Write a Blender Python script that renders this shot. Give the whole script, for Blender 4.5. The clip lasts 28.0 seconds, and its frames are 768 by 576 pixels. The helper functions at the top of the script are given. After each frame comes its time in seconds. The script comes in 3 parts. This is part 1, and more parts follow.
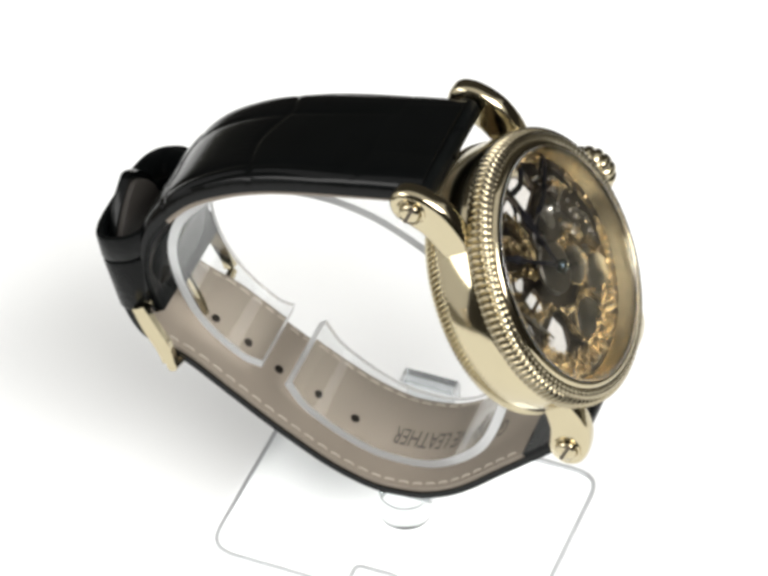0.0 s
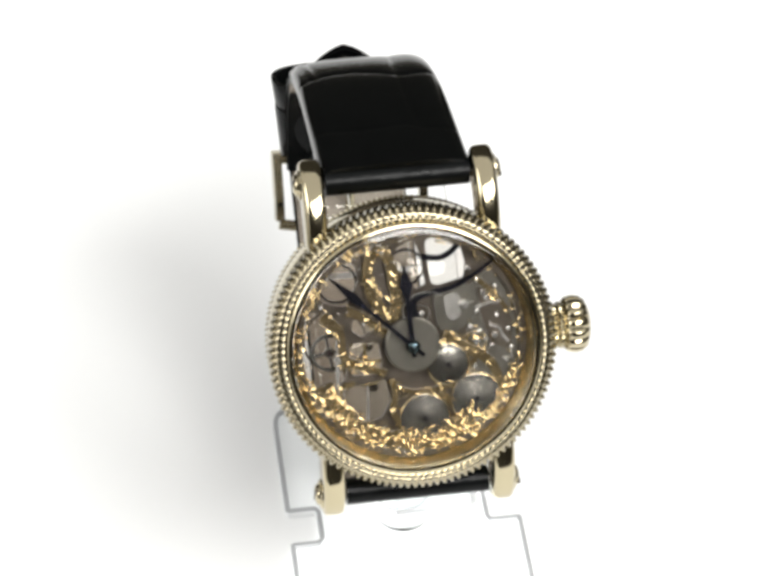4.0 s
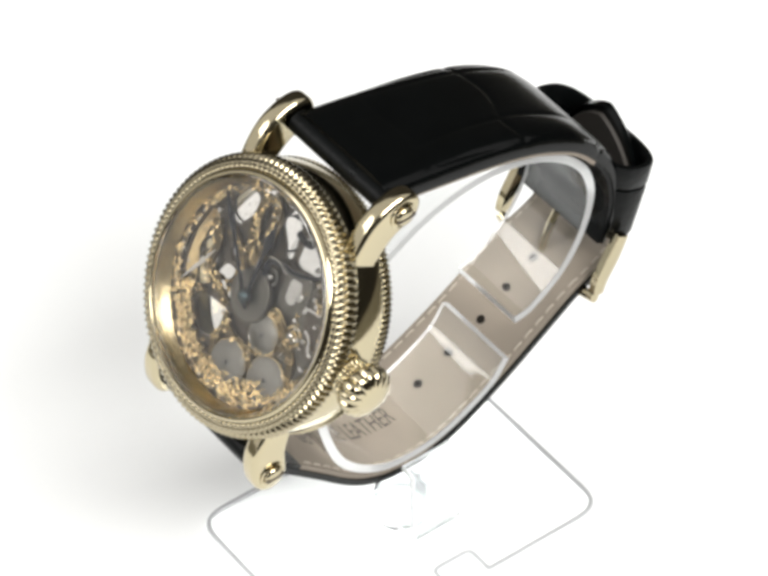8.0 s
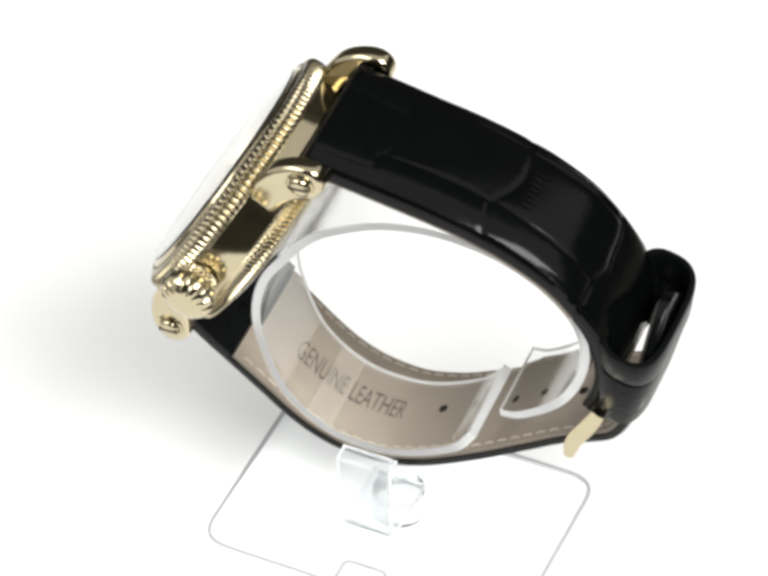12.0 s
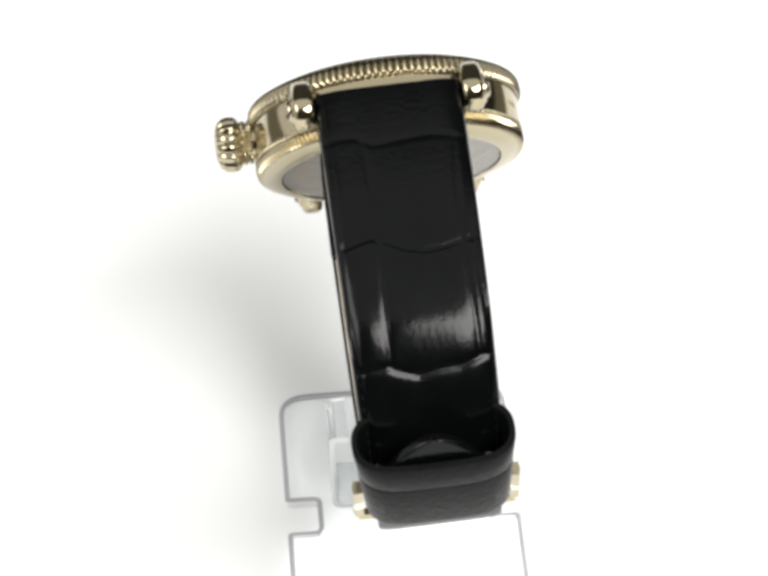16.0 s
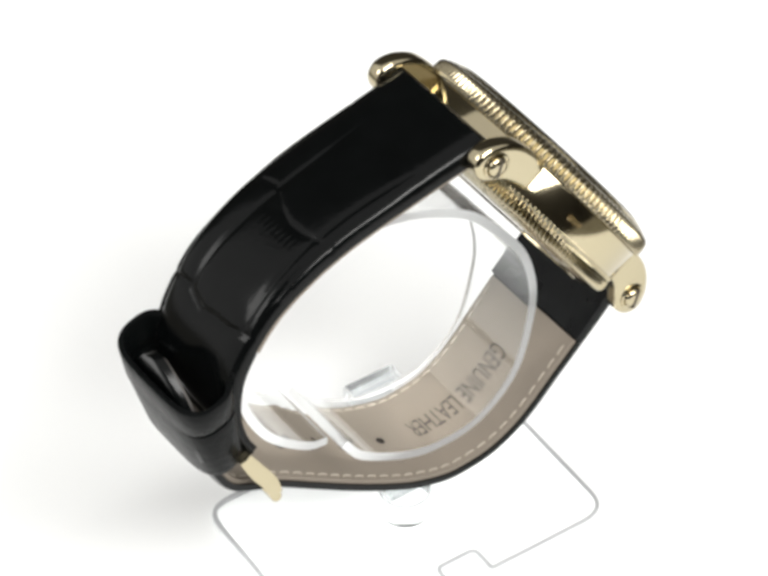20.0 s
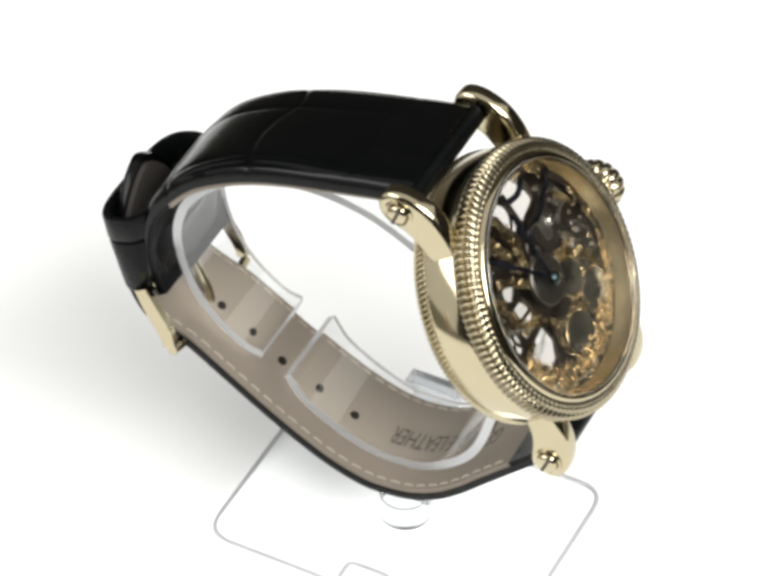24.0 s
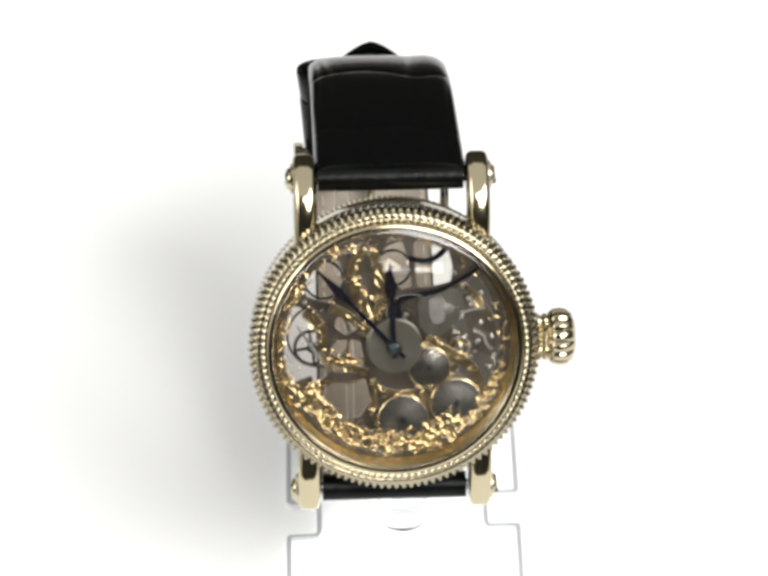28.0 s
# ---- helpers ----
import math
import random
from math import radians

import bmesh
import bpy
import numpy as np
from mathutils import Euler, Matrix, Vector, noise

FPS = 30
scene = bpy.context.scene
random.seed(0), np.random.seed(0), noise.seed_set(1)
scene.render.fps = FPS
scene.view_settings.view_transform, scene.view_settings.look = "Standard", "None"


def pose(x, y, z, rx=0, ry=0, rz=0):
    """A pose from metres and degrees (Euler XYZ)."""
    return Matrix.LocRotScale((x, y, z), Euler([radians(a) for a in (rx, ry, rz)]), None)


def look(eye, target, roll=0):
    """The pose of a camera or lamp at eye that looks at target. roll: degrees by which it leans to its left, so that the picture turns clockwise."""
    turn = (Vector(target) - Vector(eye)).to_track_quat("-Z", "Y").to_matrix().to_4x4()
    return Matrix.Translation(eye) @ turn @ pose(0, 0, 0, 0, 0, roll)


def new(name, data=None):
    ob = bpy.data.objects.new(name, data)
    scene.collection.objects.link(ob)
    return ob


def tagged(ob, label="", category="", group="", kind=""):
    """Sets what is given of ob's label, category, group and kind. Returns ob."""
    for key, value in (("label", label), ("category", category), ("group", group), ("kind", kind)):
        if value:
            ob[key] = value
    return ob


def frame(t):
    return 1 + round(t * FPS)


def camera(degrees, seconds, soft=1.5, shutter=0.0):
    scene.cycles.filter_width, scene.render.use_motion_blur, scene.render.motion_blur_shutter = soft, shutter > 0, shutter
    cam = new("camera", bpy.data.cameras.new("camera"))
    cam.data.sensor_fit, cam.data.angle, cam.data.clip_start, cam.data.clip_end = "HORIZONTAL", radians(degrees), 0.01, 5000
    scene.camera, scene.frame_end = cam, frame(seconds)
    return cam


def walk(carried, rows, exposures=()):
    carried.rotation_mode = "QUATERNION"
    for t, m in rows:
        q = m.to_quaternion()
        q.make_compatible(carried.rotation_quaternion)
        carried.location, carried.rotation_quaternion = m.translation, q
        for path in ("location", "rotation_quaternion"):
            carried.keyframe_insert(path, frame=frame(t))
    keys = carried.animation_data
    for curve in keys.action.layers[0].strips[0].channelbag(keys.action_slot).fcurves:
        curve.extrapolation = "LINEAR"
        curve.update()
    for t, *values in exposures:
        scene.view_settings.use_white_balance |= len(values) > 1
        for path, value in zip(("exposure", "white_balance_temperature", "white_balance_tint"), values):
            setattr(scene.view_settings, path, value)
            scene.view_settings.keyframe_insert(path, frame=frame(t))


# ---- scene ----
# ---- camera ----
cam = camera(11.19, 28.0, soft=3.7)
EYE = Vector((0.0, -0.409, 0.44843))
AIM = EYE + 0.57 * Vector((-0.002938, 0.716486, -0.697595))
walk(cam, [(0.0, look(EYE, AIM, -2.047)), (28.0, look(EYE, AIM, -2.047))])

# ---- world and lights ----
world = bpy.data.worlds.new("room_air")
scene.world = world
world.use_nodes = True
world.node_tree.nodes["Background"].inputs[0].default_value = (1.0, 0.985, 0.96, 1)
world.node_tree.nodes["Background"].inputs[1].default_value = 0.82
scene.view_settings.exposure = 0.0


def area_lamp(name, eye, target, wide, tall, watts, colour):
    data = bpy.data.lights.new(name, "AREA")
    data.shape, data.size, data.size_y, data.energy, data.color = "RECTANGLE", wide, tall, watts, colour
    ob = new(name, data)
    ob.matrix_world = look(eye, target)
    return ob


area_lamp("key_lamp", (0.60, -0.80, 1.16), (0, 0, 0.03), 1.1, 0.6, 31.5, (1.0, 0.99, 0.965))
area_lamp("side_lamp", (-1.10, -0.42, 0.90), (0, 0, 0.04), 1.0, 0.6, 9.5, (1.0, 0.99, 0.97))


# ---- materials ----
def material(name, colour, rough=0.5, metal=0.0, coat=0.0, spec=0.5):
    m = bpy.data.materials.new(name)
    m.use_nodes = True
    b = m.node_tree.nodes["Principled BSDF"]
    b.inputs["Base Color"].default_value = (*colour, 1)
    b.inputs["Roughness"].default_value = rough
    b.inputs["Metallic"].default_value = metal
    b.inputs["Coat Weight"].default_value = coat
    b.inputs["Specular IOR Level"].default_value = spec
    return m


def vary(m, scale, amount, bump_scale=0, bump=0.0, rough=0.0, distance=0.0001):
    """Adds colour variation, roughness variation and fine relief from noise, at scales per metre."""
    t = m.node_tree
    b = t.nodes["Principled BSDF"]
    co = t.nodes.new("ShaderNodeTexCoord")
    n = t.nodes.new("ShaderNodeTexNoise")
    n.inputs["Scale"].default_value, n.inputs["Detail"].default_value = scale, 5
    t.links.new(co.outputs["Object"], n.inputs["Vector"])
    base = b.inputs["Base Color"].default_value[:]
    mix = t.nodes.new("ShaderNodeMix")
    mix.data_type = "RGBA"
    mix.inputs[6].default_value = (*[c * (1 - amount) for c in base[:3]], 1)
    mix.inputs[7].default_value = (*[min(1, c * (1 + amount)) for c in base[:3]], 1)
    t.links.new(n.outputs["Fac"], mix.inputs[0])
    t.links.new(mix.outputs[2], b.inputs["Base Color"])
    if rough:
        mr = t.nodes.new("ShaderNodeMapRange")
        r = b.inputs["Roughness"].default_value
        mr.inputs["To Min"].default_value, mr.inputs["To Max"].default_value = max(0.02, r - rough), r + rough
        t.links.new(n.outputs["Fac"], mr.inputs["Value"])
        t.links.new(mr.outputs["Result"], b.inputs["Roughness"])
    if bump:
        n2 = t.nodes.new("ShaderNodeTexNoise")
        n2.inputs["Scale"].default_value, n2.inputs["Detail"].default_value = bump_scale, 4
        t.links.new(co.outputs["Object"], n2.inputs["Vector"])
        bp = t.nodes.new("ShaderNodeBump")
        bp.inputs["Strength"].default_value, bp.inputs["Distance"].default_value = bump, distance
        t.links.new(n2.outputs["Fac"], bp.inputs["Height"])
        t.links.new(bp.outputs["Normal"], b.inputs["Normal"])
    return m


def glass(name, colour, ior, rough=0.0):
    m = bpy.data.materials.new(name)
    m.use_nodes = True
    t = m.node_tree
    t.nodes.remove(t.nodes["Principled BSDF"])
    g = t.nodes.new("ShaderNodeBsdfGlass")
    g.inputs["Color"].default_value, g.inputs["IOR"].default_value = (*colour, 1), ior
    g.inputs["Roughness"].default_value = rough
    t.links.new(g.outputs[0], t.nodes["Material Output"].inputs["Surface"])
    return m


GOLD = vary(material("polished_gold", (0.50, 0.44, 0.30), 0.11, 1.0), 180, 0.06, 900, 0.05, 0.05)
GOLD_SATIN = vary(material("satin_gold", (0.36, 0.315, 0.215), 0.2, 1.0), 300, 0.08, 1800, 0.12, 0.06)
BRASS = vary(material("engraved_brass", (0.60, 0.465, 0.255), 0.19, 1.0), 700, 0.3, 1600, 0.3, 0.08)
BRASS_DARK = vary(material("dark_brass", (0.12, 0.09, 0.05), 0.32, 1.0), 500, 0.4, 1500, 0.3, 0.1)
STEEL = vary(material("brushed_steel", (0.25, 0.238, 0.215), 0.22, 1.0), 300, 0.35, 1400, 0.12, 0.08)
DARK = vary(material("dark_plate", (0.095, 0.08, 0.066), 0.32, 1.0), 420, 0.35, 1500, 0.06, 0.06)
SMOKE = vary(material("smoky_plate", (0.12, 0.112, 0.096), 0.33, 1.0), 420, 0.2, 1500, 0.05, 0.05)
BLUED = material("blued_steel", (0.003, 0.003, 0.005), 0.22, 0.0, 0.0, 0.2)
SILVER = vary(material("rhodium", (0.55, 0.53, 0.50), 0.25, 1.0), 600, 0.08, 2000, 0.1, 0.05)
GILT = vary(material("satin_gilt", (0.42, 0.34, 0.20), 0.24, 1.0), 400, 0.12, 1600, 0.15, 0.06)
CAP_STEEL = material("blue_grey_steel", (0.06, 0.085, 0.095), 0.14, 1.0)
RUBY = material("ruby", (0.02, 0.012, 0.012), 0.15, 0.0, 0.5)
LEATHER = vary(material("black_leather", (0.0018, 0.0022, 0.0023), 0.17, 0.0, 0.0, 0.19), 260, 0.35, 1200, 0.2, 0.06, 0.00015)
LEATHER_MATT = vary(material("black_leather_matt", (0.0024, 0.0029, 0.003), 0.3, 0.0, 0.0, 0.12), 260, 0.35, 900, 0.35, 0.1, 0.0003)
LINING = vary(material("beige_lining", (0.222, 0.19, 0.155), 0.6, 0.0, 0.0, 0.3), 160, 0.10, 3000, 0.35, 0.06, 0.00008)
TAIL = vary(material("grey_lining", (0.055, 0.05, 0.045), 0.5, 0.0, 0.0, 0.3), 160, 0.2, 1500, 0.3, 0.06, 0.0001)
THREAD_CREAM = vary(material("cream_thread", (0.40, 0.36, 0.30), 0.7), 900, 0.1)
THREAD_BLACK = material("black_thread", (0.004, 0.004, 0.004), 0.8, 0.0, 0.0, 0.1)
INK = material("pressed_ink", (0.065, 0.055, 0.045), 0.6)
HOLE_SHADE = material("hole_shade", (0.012, 0.01, 0.008), 0.8, 0.0, 0.0, 0.1)
ACRYLIC = glass("clear_acrylic", (0.985, 0.99, 0.99), 1.12)
CUT_EDGE = vary(material("cut_acrylic_edge", (0.80, 0.81, 0.815), 0.3), 300, 0.05, 1500, 0.1)
CUT_EDGE.node_tree.nodes["Principled BSDF"].inputs["Transmission Weight"].default_value = 0.5
CUT_EDGE.node_tree.nodes["Principled BSDF"].inputs["IOR"].default_value = 1.25
# Grey painted in for the band that refraction draws along the clear base edge.
EDGE_REFRACTION = vary(material("edge_refraction_grey", (0.40, 0.41, 0.42), 0.4), 300, 0.08, 1500, 0.1)
EDGE_REFRACTION.node_tree.nodes["Principled BSDF"].inputs["Transmission Weight"].default_value = 0.15
EDGE_REFRACTION.node_tree.nodes["Principled BSDF"].inputs["IOR"].default_value = 1.25
# Grey rims paint in the dark outline that refraction gives a clear foot.
FOOT_OUTLINE = vary(material("foot_outline_grey", (0.30, 0.31, 0.32), 0.2), 300, 0.08, 1500, 0.1)
FOOT_OUTLINE.node_tree.nodes["Principled BSDF"].inputs["Transmission Weight"].default_value = 0.7
FOOT_OUTLINE.node_tree.nodes["Principled BSDF"].inputs["IOR"].default_value = 1.3
ACRYLIC_THIN = vary(material("bent_acrylic", (0.80, 0.82, 0.83), 0.05), 300, 0.04, 900, 0.03)
ACRYLIC_THIN.node_tree.nodes["Principled BSDF"].inputs["Transmission Weight"].default_value = 0.9
ACRYLIC_THIN.node_tree.nodes["Principled BSDF"].inputs["IOR"].default_value = 1.2
ACRYLIC_CUFF = glass("cuff_acrylic", (0.985, 0.99, 0.99), 1.49)
ACRYLIC_FOOT = glass("thick_acrylic", (0.95, 0.96, 0.96), 1.14)
CRYSTAL = glass("crystal", (0.99, 0.99, 0.985), 1.46)
BACK_GLASS = glass("back_glass", (0.955, 0.935, 0.915), 1.5)
TABLE = vary(material("white_sheet", (0.86, 0.87, 0.87), 0.55, 0.0, 0.0, 0.3), 14, 0.01, 800, 0.05)
FLOOR = vary(material("dark_floor", (0.05, 0.046, 0.04), 0.6), 4, 0.12, 200, 0.1)
BLOCKER = vary(material("dim_blocker", (0.065, 0.06, 0.05), 0.8), 3, 0.1, 120, 0.1)
CLOTH = vary(material("olive_grey_cloth", (0.13, 0.122, 0.098), 0.9, 0.0, 0.0, 0.1), 30, 0.25, 1500, 0.3)


# ---- building helpers; sizes in millimetres ----
MM = 0.001


def mesh_from(bm, name, mat, angle=35):
    me = bpy.data.meshes.new(name)
    bmesh.ops.recalc_face_normals(bm, faces=bm.faces)
    bm.to_mesh(me)
    bm.free()
    me.materials.append(mat)
    for p in me.polygons:
        p.use_smooth = True
    me.set_sharp_from_angle(angle=radians(angle))
    return me


def part(name, bm, mat, parent, label="", angle=35, kind=""):
    ob = new(name, mesh_from(bm, name, mat, angle))
    ob.parent = parent
    return tagged(ob, label=label, kind=kind)


def moved(bm, m):
    bmesh.ops.transform(bm, matrix=m, verts=bm.verts)
    return bm


def box(x0, x1, y0, y1, z0, z1, bevel=0.0, segments=2):
    bm = bmesh.new()
    bmesh.ops.create_cube(bm, size=1.0)
    for v in bm.verts:
        v.co = Vector((x0 + (x1 - x0) * (v.co.x + 0.5), y0 + (y1 - y0) * (v.co.y + 0.5), z0 + (z1 - z0) * (v.co.z + 0.5)))
    if bevel:
        bmesh.ops.bevel(bm, geom=bm.edges[:], offset=bevel, segments=segments, affect="EDGES", profile=0.6)
    return bm


def lathe(profile, segments=96, teeth=None, closed=False, slant=0.0, sharp=1.3):
    """Turns (radius, height) pairs round z. teeth: {index: (count, depth, drop)} cuts grooves into that row."""
    bm = bmesh.new()
    rows = []
    for i, (r, h) in enumerate(profile):
        count, depth, drop = ((teeth or {}).get(i, (0, 0)) + (0,))[:3]
        if r < 1e-9:
            rows.append([bm.verts.new((0, 0, h))])
            continue
        row = []
        for k in range(segments):
            a = 2 * math.pi * k / segments
            cut = (0.5 - 0.5 * math.cos(a * count + slant * h)) ** sharp if count else 0.0
            rr = r - depth * cut
            row.append(bm.verts.new((rr * math.cos(a), rr * math.sin(a), h - drop * cut)))
        rows.append(row)
    pairs = list(zip(rows, rows[1:])) + ([(rows[-1], rows[0])] if closed else [])
    for a, b in pairs:
        for k in range(segments):
            j = (k + 1) % segments
            if len(a) == 1 and len(b) > 1:
                bm.faces.new((a[0], b[j], b[k]))
            elif len(b) == 1 and len(a) > 1:
                bm.faces.new((a[k], a[j], b[0]))
            elif len(a) > 1:
                bm.faces.new((a[k], a[j], b[j], b[k]))
    return bm


def prism(points, z0, z1, bevel=0.0, segments=2):
    """A flat polygon in x, y, raised from z0 to z1."""
    bm = bmesh.new()
    low = [bm.verts.new((x, y, z0)) for x, y in points]
    high = [bm.verts.new((x, y, z1)) for x, y in points]
    n = len(points)
    bm.faces.new(low[::-1])
    bm.faces.new(high)
    for i in range(n):
        bm.faces.new((low[i], low[(i + 1) % n], high[(i + 1) % n], high[i]))
    if bevel:
        edges = [e for e in bm.edges if abs(e.verts[0].co.z - e.verts[1].co.z) < 1e-9]
        bmesh.ops.bevel(bm, geom=edges, offset=bevel, segments=segments, affect="EDGES", profile=0.6)
    return bm


def slab(points, z0, z1, soft, steps=5, rim=0.0):
    """A flat polygon in x, y, raised from z0 to z1, with round edges and a flat rim round the top."""
    q = np.array(points)
    d = np.roll(q, -1, 0) - np.roll(q, 1, 0)
    d /= np.linalg.norm(d, axis=1)[:, None]
    area = np.sum(q[:, 0] * np.roll(q[:, 1], -1) - q[:, 1] * np.roll(q[:, 0], -1))
    inward = np.stack([-d[:, 1], d[:, 0]], 1) * (1 if area > 0 else -1)
    bm, rows = bmesh.new(), []
    turns = [radians(90 * k / steps) for k in range(steps + 1)]
    for z, a in [(z0 + soft * (1 - math.sin(a)), a) for a in turns[::-1]] + [(z1 - soft * (1 - math.sin(a)), a) for a in turns]:
        rows.append([bm.verts.new((x, y, z)) for x, y in q + inward * soft * (1 - math.cos(a))])
    if rim:
        rows.append([bm.verts.new((x, y, z1)) for x, y in q + inward * (soft + rim)])
    n = len(points)
    for a, b in zip(rows, rows[1:]):
        for k in range(n):
            bm.faces.new((a[k], a[(k + 1) % n], b[(k + 1) % n], b[k]))
    for row in (rows[0], rows[-1]):
        loop = [bm.edges.get((row[k], row[(k + 1) % n])) for k in range(n)]
        bmesh.ops.triangle_fill(bm, use_beauty=True, use_dissolve=False, edges=loop)
    return bm


def tube(bm, points, radius, sides=6, closed=False):
    """A round bar along points, with the ends closed."""
    pts = [Vector(p) for p in points]
    rings = []
    n = len(pts)
    for i, p in enumerate(pts):
        a = pts[i - 1] if (i or closed) else p
        b = pts[(i + 1) % n] if (i < n - 1 or closed) else p
        d = (b - a).normalized()
        s = d.cross(Vector((0, 0, 1)))
        s = s.normalized() if s.length > 1e-4 else Vector((1, 0, 0))
        u = s.cross(d)
        rings.append([bm.verts.new(p + radius * (math.cos(q) * s + math.sin(q) * u)) for q in (2 * math.pi * k / sides for k in range(sides))])
    for i in range(n if closed else n - 1):
        a, b = rings[i], rings[(i + 1) % n]
        for k in range(sides):
            bm.faces.new((a[k], a[(k + 1) % sides], b[(k + 1) % sides], b[k]))
    if not closed:
        bm.faces.new(rings[0][::-1])
        bm.faces.new(rings[-1])
    return bm


def spline(points, steps):
    """A smooth line through the points (Catmull-Rom), cut into equal steps of length."""
    p = [np.array(q, float) for q in points]
    p = [2 * p[0] - p[1]] + p + [2 * p[-1] - p[-2]]
    out = []
    for i in range(1, len(p) - 2):
        for t in np.linspace(0, 1, 24, endpoint=False):
            a, b, c, d = p[i - 1:i + 3]
            out.append(0.5 * (2 * b + (c - a) * t + (2 * a - 5 * b + 4 * c - d) * t * t + (3 * b - a - 3 * c + d) * t ** 3))
    out.append(p[-2])
    out = np.array(out)
    s = np.concatenate([[0], np.cumsum(np.linalg.norm(np.diff(out, axis=0), axis=1))])
    want = np.linspace(0, s[-1], steps)
    return np.stack([np.interp(want, s, out[:, k]) for k in range(2)], 1), s[-1]


def rounded(points, radii, steps=6):
    out = []
    n = len(points)
    for i, p in enumerate(points):
        p = Vector(p)
        a, b = Vector(points[i - 1]) - p, Vector(points[(i + 1) % n]) - p
        r = radii[i]
        if not r:
            out.append(tuple(p))
            continue
        s, e = p + a.normalized() * r, p + b.normalized() * r
        for k in range(steps + 1):
            t = k / steps
            out.append(tuple((1 - t) ** 2 * s + 2 * t * (1 - t) * p + t * t * e))
    return out


def normals2(line):
    d = np.gradient(line, axis=0)
    d /= np.linalg.norm(d, axis=1)[:, None]
    return np.stack([d[:, 1], -d[:, 0]], 1)


def band(line, side, half, outer, inner, across=14):
    """A strip along a line in the y-z plane. half(f): half its width; outer, inner(f, x): heights along the normal."""
    nrm = normals2(line) * side
    bm = bmesh.new()
    n = len(line)
    tops, lows = [], []
    for i in range(n):
        f = i / (n - 1)
        h = half(f)
        top, low = [], []
        for k in range(across + 1):
            x = -1 + 2 * k / across
            for row, fn in ((top, outer), (low, inner)):
                q = line[i] + nrm[i] * fn(f, x)
                row.append(bm.verts.new((x * h, q[0], q[1])))
        tops.append(top)
        lows.append(low)
    for i in range(n - 1):
        for k in range(across):
            bm.faces.new((tops[i][k], tops[i][k + 1], tops[i + 1][k + 1], tops[i + 1][k]))
            bm.faces.new((lows[i][k], lows[i + 1][k], lows[i + 1][k + 1], lows[i][k + 1]))
        for k in (0, across):
            bm.faces.new((tops[i][k], tops[i + 1][k], lows[i + 1][k], lows[i][k]))
    for i in (0, n - 1):
        for k in range(across):
            bm.faces.new((tops[i][k], lows[i][k], lows[i][k + 1], tops[i][k + 1]))
    return bm


# ---- the place ----
def slab_of(name, mat, x0, x1, y0, y1, z0, z1, label):
    ob = new(name, mesh_from(box(x0, x1, y0, y1, z0, z1), name, mat))
    return tagged(ob, label=label, category=name.split("_")[0], kind="structure")


slab_of("backdrop", TABLE, -0.183, 0.178, -0.305, 0.3, -0.0011, 0.00088, "plain white sheet on the table under the watch stand")
slab_of("table_top", CLOTH, -0.9, 0.9, -0.325, 0.9, -0.03, -0.0012, "olive-grey cloth-covered table under the white sheet")
slab_of("floor", FLOOR, -3.0, 3.0, -1.9, 1.9, -0.78, -0.75, "plain dark floor below the table")
# Unseen dark panels, added and sized to keep reflections in gold and leather dark.
slab_of("wall_south", BLOCKER, -2.2, 3.0, -2.0, -1.9, -0.76, 3.1, "unseen dark panel added behind the camera to darken reflections")
slab_of("wall_north", BLOCKER, -3.0, 3.0, 1.9, 2.0, -0.76, 4.0, "unseen dark panel added beyond the table to darken reflections")

# Added likewise, out of view, to dim what the east side reflects.
slab_of("wall_east", BLOCKER, 3.0, 3.1, -1.9, 1.9, -0.76, 1.6, "unseen dark panel added beside the table to darken reflections")

# How the watch sits on its stand: turned and leaning a little.
SIT = Matrix.Translation((-0.003915, 0, 0)) @ pose(0, 0, 0, 0, 0, 1.6426) @ pose(0, 0, 0, 0, 2.478, 0)

# ---- the watch ----
watch = new("wristwatch")
tagged(watch, label="gold-cased skeleton wristwatch with black leather strap on a clear stand", category="watch")

UP = Vector((0, 0.527, 0.850)).normalized()
OUT = Vector((0, -UP.z, UP.y))
MID = Vector((0, -19.9, 60.85))


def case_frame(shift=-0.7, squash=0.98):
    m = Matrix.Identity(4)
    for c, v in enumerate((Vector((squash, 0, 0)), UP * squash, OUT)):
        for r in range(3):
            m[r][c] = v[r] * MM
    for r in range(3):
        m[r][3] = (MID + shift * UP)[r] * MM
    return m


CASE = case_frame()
LUGS = case_frame(0.0, 1.0)
ALL = Matrix.Diagonal((MM, MM, MM, 1))


